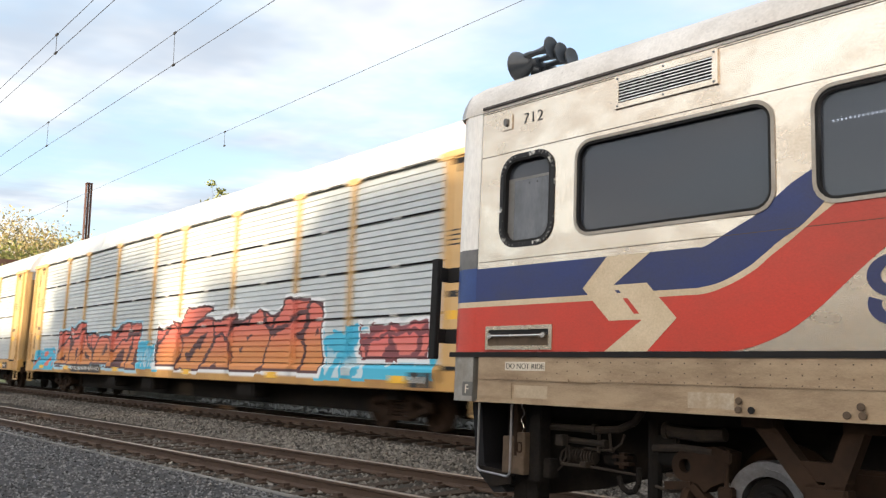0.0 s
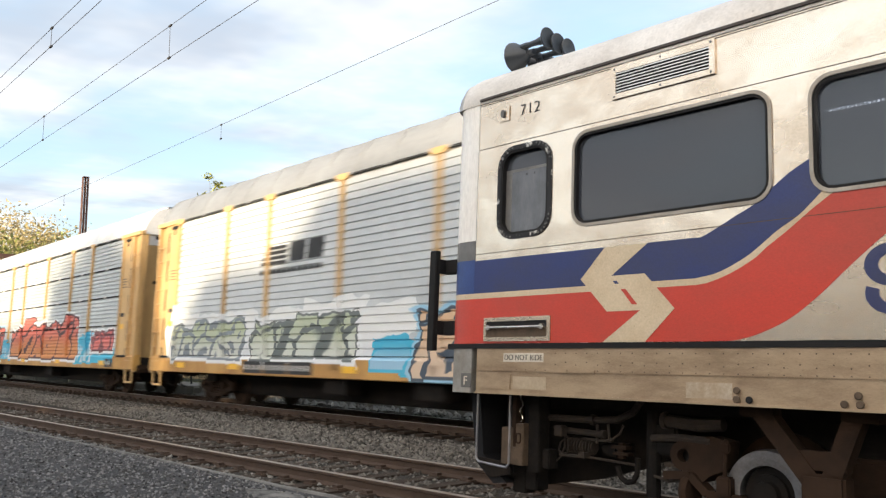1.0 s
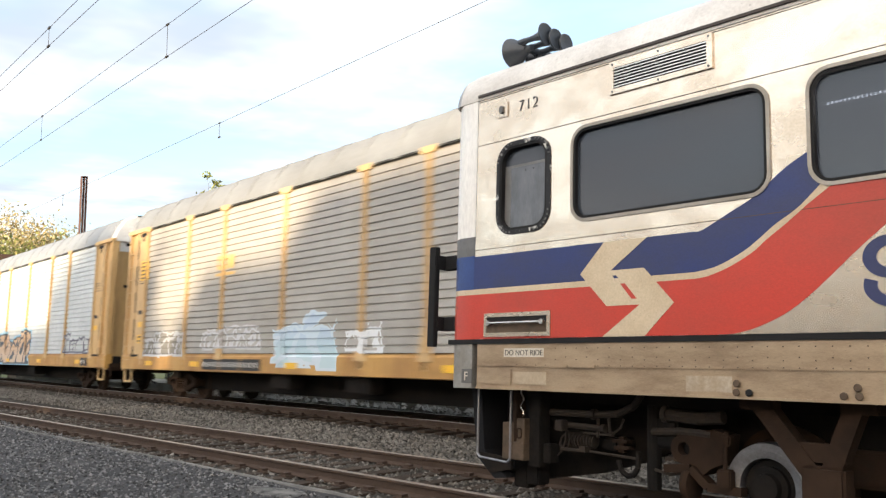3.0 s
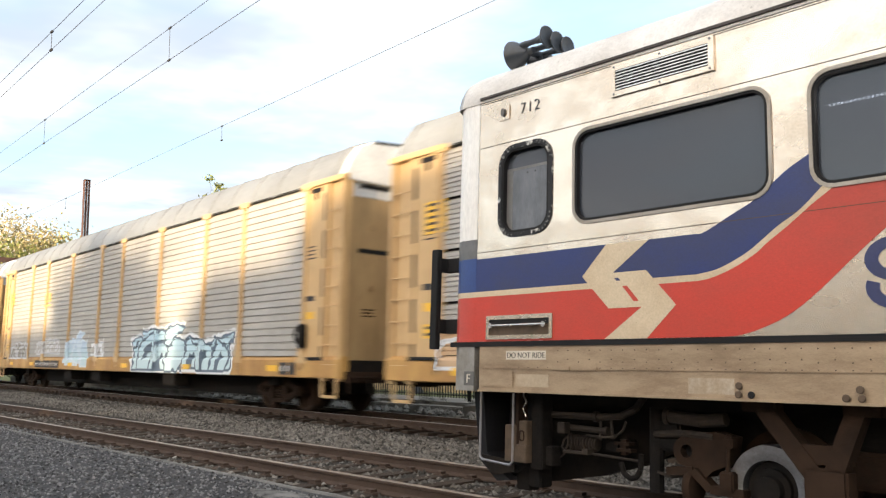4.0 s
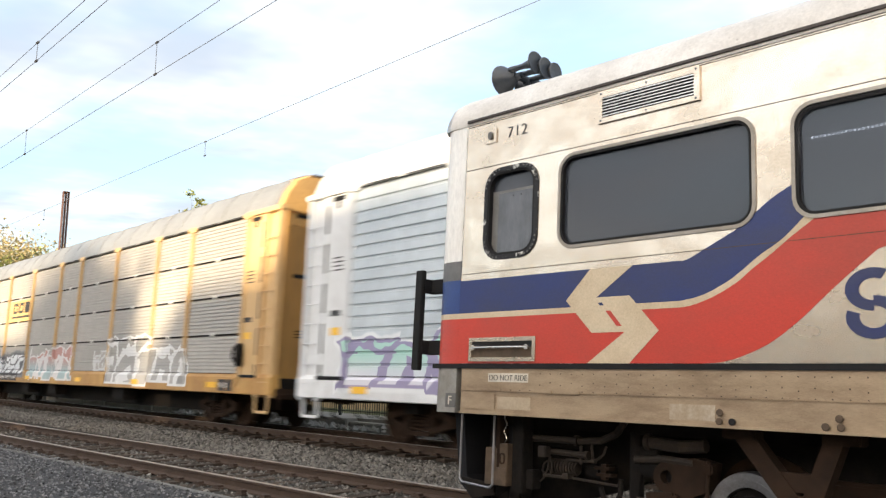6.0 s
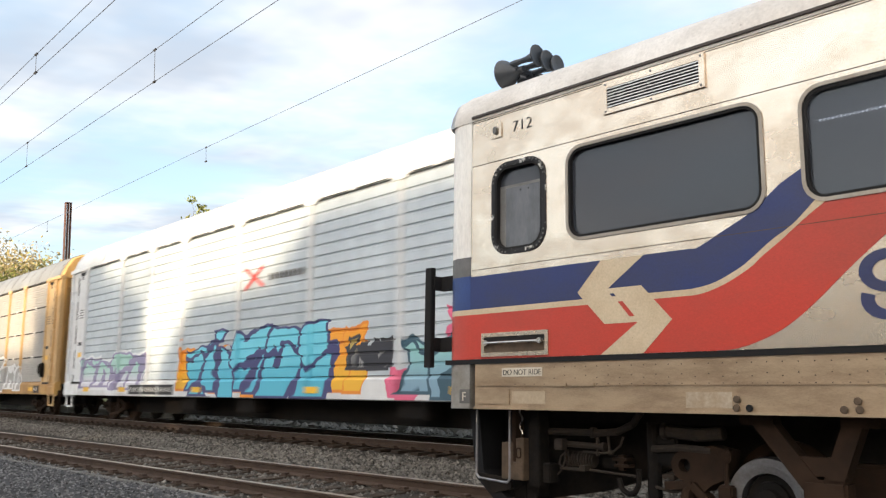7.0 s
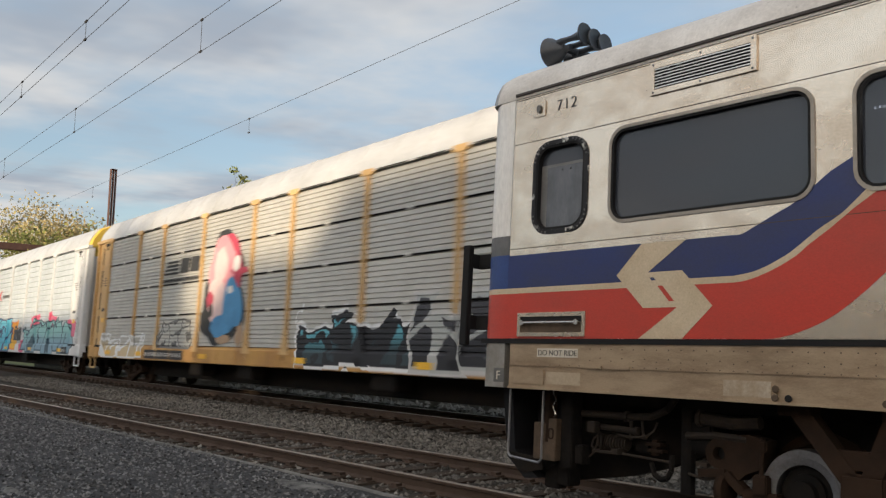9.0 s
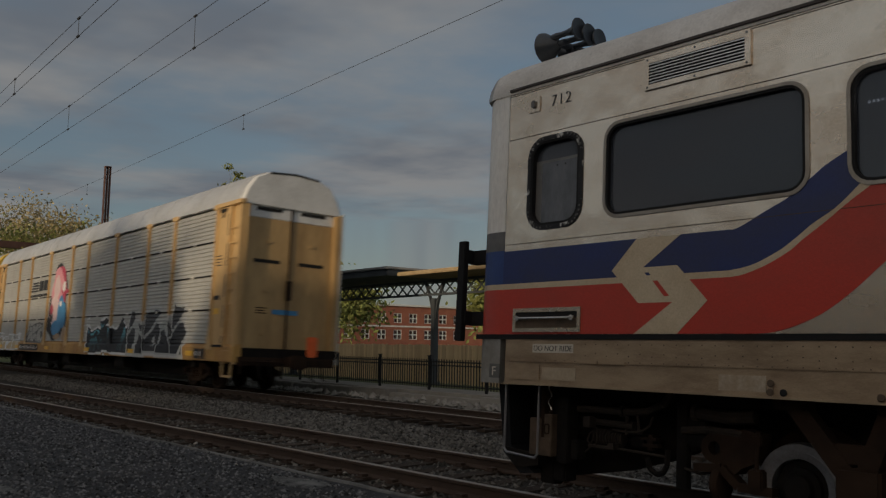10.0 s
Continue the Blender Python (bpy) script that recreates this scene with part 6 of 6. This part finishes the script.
def car_marks():
    """Painted panels and marks of single cars."""
    def shield(car, name, pts, mat, out, label=""):
        bm = bm_new()
        plate(bm, pts, [], -HALF - out, 0.004)
        part(name, bm, mat, car, label)

    dark = material("mark_ink", (0.03, 0.032, 0.035), 0.7, 0, None, 5, 0.5)
    yel = material("mark_yellow", (0.60, 0.41, 0.16), 0.6, 0, (0.4, 0.24, 0.06), 2, 0.6)
    pink = material("figure_pink", (0.68, 0.30, 0.34), 0.6, 0, (0.5, 0.2, 0.26), 2, 0.6)
    sky = material("figure_blue", (0.07, 0.27, 0.52), 0.6, 0, (0.04, 0.15, 0.32), 2, 0.6)
    redm = material("mark_red", (0.6, 0.06, 0.05), 0.6, 0, None, 3, 0.5)
    # slanted bars as a plain dark mark
    for car, x, z, w in ((CARS[2], -7.85, 3.45, 2.9), (CARS[6], -7.3, 3.5, 2.8)):
        for j in range(4):
            zz = z + 0.12 * j
            shield(car, "mark_bar", [(x + 0.08 * j, zz), (x + w * 0.42, zz), (x + w * 0.42 + 0.04, zz + 0.075), (x + 0.04 + 0.08 * j, zz + 0.075)], dark, 0.003, "dark slanted bar")
        for j in range(2):
            x0 = x + w * (0.48 + 0.27 * j)
            shield(car, "mark_block", [(x0, z + 0.02), (x0 + w * 0.22, z + 0.02), (x0 + w * 0.24, z + 0.47), (x0 + 0.05, z + 0.47)], dark, 0.003, "dark block mark")
    for car, x, z, w, h, fill in ((CARS[4], -7.25, 3.22, 3.1, 0.86, yel), (CARS[3], -8.1, 3.2, 1.4, 0.75, None)):
        if fill:
            shield(car, "mark_panel", [(x, z), (x + w, z), (x + w, z + h), (x, z + h)], fill, 0.001, "yellow painted panel")
        ink = dark if fill else yel
        for j in range(3):
            x0 = x + w * (0.16 + 0.25 * j)
            o = round_rect(x0, x0 + w * 0.2, z + h * 0.38, z + h * 0.88, 0.08, 4)
            i = round_rect(x0 + w * 0.055, x0 + w * 0.145, z + h * 0.5, z + h * 0.76, 0.03, 4)
            bm = bm_new()
            plate(bm, o, [i] if j != 2 else [], -HALF - 0.005, 0.004)
            part("mark_block", bm, ink, car, "block mark")
        shield(car, "mark_bar", [(x + w * 0.12, z + h * 0.16), (x + w * 0.9, z + h * 0.16), (x + w * 0.9, z + h * 0.26), (x + w * 0.12, z + h * 0.26)], ink, 0.005)
    # a plain uneven painted figure
    def blob(cx, cz, a, b, k):
        return [(cx + a * (1 + 0.35 * noise.noise((math.cos(i * math.pi / 16) * 1.3, math.sin(i * math.pi / 16) * 1.3, k))) * math.cos(i * math.pi / 16),
                 cz + b * (1 + 0.35 * noise.noise((math.cos(i * math.pi / 16) * 1.3, math.sin(i * math.pi / 16) * 1.3, k + 4))) * math.sin(i * math.pi / 16)) for i in range(32)]

    crimson = material("figure_crimson", (0.45, 0.05, 0.09), 0.6, 0, (0.3, 0.04, 0.08), 2, 0.6)
    cream = material("figure_cream", (0.72, 0.72, 0.72), 0.6, 0, (0.55, 0.55, 0.55), 3, 0.5)
    tan = material("figure_tan", (0.42, 0.30, 0.20), 0.6, 0, (0.3, 0.2, 0.13), 3, 0.6)
    pale = material("figure_pale", (0.66, 0.52, 0.52), 0.6, 0, (0.5, 0.36, 0.4), 3, 0.6)
    for cx, cz, a, b, k in ((-2.72, 3.33, 1.10, 1.10, 1.5), (-2.15, 2.3, 0.82, 0.86, 5.0), (-3.25, 2.55, 0.80, 0.86, 3.0), (-2.8, 1.75, 0.85, 0.42, 4.0), (-3.75, 2.0, 0.40, 0.42, 12.0)):
        shield(CARS[6], "painted_outline", blob(cx, cz, a, b, k), dark, 0.0005, "dark painted outline")
    for cx, cz, a, b, k, m, out, lab in ((-2.55, 3.36, 1.0, 1.02, 1.0, crimson, 0.001, "crimson painted outline"), (-2.86, 3.35, 0.88, 0.98, 2.0, pink, 0.003, "pink rounded painted shape"),
                                         (-3.0, 3.55, 0.42, 0.55, 9.0, pale, 0.004, "pale pink painted patch"), (-1.75, 3.35, 0.55, 0.10, 10.0, crimson, 0.005, ""), (-1.95, 3.55, 0.24, 0.22, 13.0, cream, 0.006, "white painted patch"),
                                         (-3.15, 2.62, 0.62, 0.66, 3.0, pale, 0.005, "pale painted patch"), (-3.55, 2.6, 0.22, 0.24, 11.0, crimson, 0.007, ""), (-3.45, 2.3, 0.14, 0.20, 14.0, dark, 0.008, ""), (-2.75, 1.85, 0.66, 0.30, 4.0, sky, 0.006, "blue painted shape"),
                                         (-2.1, 2.36, 0.66, 0.74, 5.0, sky, 0.008, "blue rounded painted shape"), (-2.25, 2.85, 0.20, 0.10, 6.0, cream, 0.010, ""), (-2.55, 1.5, 0.5, 0.13, 8.0, tan, 0.004, "tan painted patch"), (-1.55, 1.6, 0.22, 0.30, 15.0, tan, 0.002, "")):
        shield(CARS[6], "painted_figure", blob(cx, cz, a, b, k), m, out, lab)
    for a, b in (((-1.3, 3.42), (-0.45, 3.95)), ((-1.35, 3.95), (-0.4, 3.45))):
        bm = bm_new()
        bar(bm, (a[0], -HALF - 0.012, a[1]), (b[0], -HALF - 0.012, b[1]), 0.08, 0.006)
        part("crossed_mark", bm, redm, CARS[5], "red crossed strokes")
    for j in range(8):
        part("stencil_bar", boxes((-0.15 + 0.2 * j, -0.02 + 0.2 * j, -HALF - 0.006, -HALF - 0.002, 3.56, 3.72)), GREY_TRIM, CARS[5], "grey stencilled bar")
    for car, x, z, w in ((CARS[2], -7.85, 3.22, 2.9), (CARS[6], -7.3, 3.26, 2.8)):
        for j in range(12):
            part("stencil_bar", boxes((x + w * j / 12, x + w * (j + 0.62) / 12, -HALF - 0.006, -HALF - 0.002, z, z + 0.12)), dark, car, "dark stencilled bar")
    # hand brakes and large placards
    for car in (CARS[3], CARS[4]):
        h2 = CAR_L / 2
        bm = bm_new()
        lathe(bm, [(0.165, -0.015), (0.195, -0.015), (0.205, 0.0), (0.195, 0.015), (0.165, 0.015), (0.165, -0.015)], "y", 24, (h2 - 1.5, -HALF - 0.16, 1.75), False)
        for k in range(3):
            c, sn = 0.17 * math.cos(k * 1.047), 0.17 * math.sin(k * 1.047)
            tube(bm, (h2 - 1.5 - c, -HALF - 0.16, 1.75 - sn), (h2 - 1.5 + c, -HALF - 0.16, 1.75 + sn), 0.014, seg=6)
        hb = part("hand_brake", bm, UNDER, car, "dark hand brake wheel")
        part("brake_housing", boxes((h2 - 1.62, h2 - 1.38, -HALF - 0.13, -HALF - 0.02, 1.45, 2.0), bevel=0.03), UNDER, hb)
        for z, hh, w in ((3.55, 0.62, 0.6), (1.6, 0.26, 0.5)):
            x = -h2 + 1.15
            part("placard", boxes((x, x + w, -HALF - 0.008, -HALF - 0.003, z, z + hh)), REFLECT, car, "yellow placard")
            for j in range(int(hh / 0.12)):
                part("placard_bar", boxes((x + 0.06, x + w - 0.06 - 0.08 * (j % 2), -HALF - 0.011, -HALF - 0.008, z + 0.05 + 0.12 * j, z + 0.1 + 0.12 * j)), INK, car)
    # end marker and flag on the last car
    h2 = CAR_L / 2
    c = CARS[6]
    dev = part("end_marker", boxes((h2 + 0.55, h2 + 0.75, 0.25, 0.5, 1.0, 1.55), bevel=0.03), ORANGE, c, "orange end-of-train marker box")
    part("hose_mark", boxes((h2 - 0.21, h2 - 0.2, -0.45, 0.35, 2.15, 2.28)), sky, c, "blue paint smear")
    part("hose", boxes((h2 + 0.05, h2 + 0.12, -0.25, -0.18, 0.4, 0.8)), UNDER, c)


car_marks()


# ---- behind the camera: unseen buildings and a tree, added to shade the tracks ----
def shade_building(name, x0, x1, y0, steps, label):
    """An unseen brick building that casts shade; steps: (from, to, height) of its parapet."""
    h = tagged(new(name), label, "building")
    h.location = ((x0 + x1) / 2, y0, -0.5)
    c = (x0 + x1) / 2
    top = min(t for _, _, t in steps)
    holes = [[(x, z), (x + 1.2, z), (x + 1.2, z + 1.9), (x, z + 1.9)] for x in np.arange(x0 - c + 1.5, x1 - c - 2, 3.2) for z in (1.2, 4.6, 8.0)]
    bm = bm_new()
    plate(bm, [(x0 - c, 0), (x1 - c, 0), (x1 - c, top - 0.4), (x0 - c, top - 0.4)], holes, 0, 0.4)
    part("wall", bm, WALL_BACK, h)
    for a, b, t in steps:
        part("parapet", boxes((a - c, b - c, -9, 0.45, top - 0.4, t + 0.5)), WALL_BACK, h)
    part("rear_wall", boxes((x0 - c, x1 - c, -9.4, -9, 0, top - 0.4)), WALL_BACK, h)
    for xx in (x0 - c, x1 - c - 0.4):
        part("side_wall", boxes((xx, xx + 0.4, -9, 0.0, 0, top - 0.4)), WALL_BACK, h)
    pm = mesh_of(boxes((0, 1.2, 0.2, 0.22, 0, 1.9)), "pane")
    for q in holes:
        part("pane", pm, PANE, h, at=(q[0][0], 0, q[0][1]))


# heights and ends are set by where the shadow edge falls on the train
shade_building("shade_block_tall", -1.2, 44, -46, [(-1.2, 44, 16.3)], "unseen tall brick block added to shade the coach")
shade_building("shade_block_low", -6.95, -1.55, -46, [(-6.95, -1.55, 14.8)], "unseen lower brick block added to shade the train")
shade_building("shade_block_long", -87, -9.5, -47, [(-87, -9.5, 13.85)], "unseen long brick block added to shade the train's lower side")
tree("tree", -12.2, -45, -0.5, 15.6, 6, LEAF_AUTUMN, 90, 3600, 0.5, "unseen autumn tree added to dapple the shade on the train")


# ---- motion ----
def motions():
    steps = [0.5 * k for k in range(21)]
    for g, car in enumerate(CARS):
        walk(car, [(t, pose(train_x(g, t), FAR_C, 0, -TRAIN_CANT)) for t in steps])
    for k, ws in enumerate(WHEELSETS):
        g = k // 4
        x = ws.location.x
        rows = []
        for f in range(301):
            t = f / FPS
            roll = (train_x(g, t) - train_x(g, 0)) / 0.46
            rows.append((t, Matrix.Translation((x, 0, 0.46)) @ Matrix.Rotation(roll, 4, "Y")))
        walk(ws, rows)


motions()
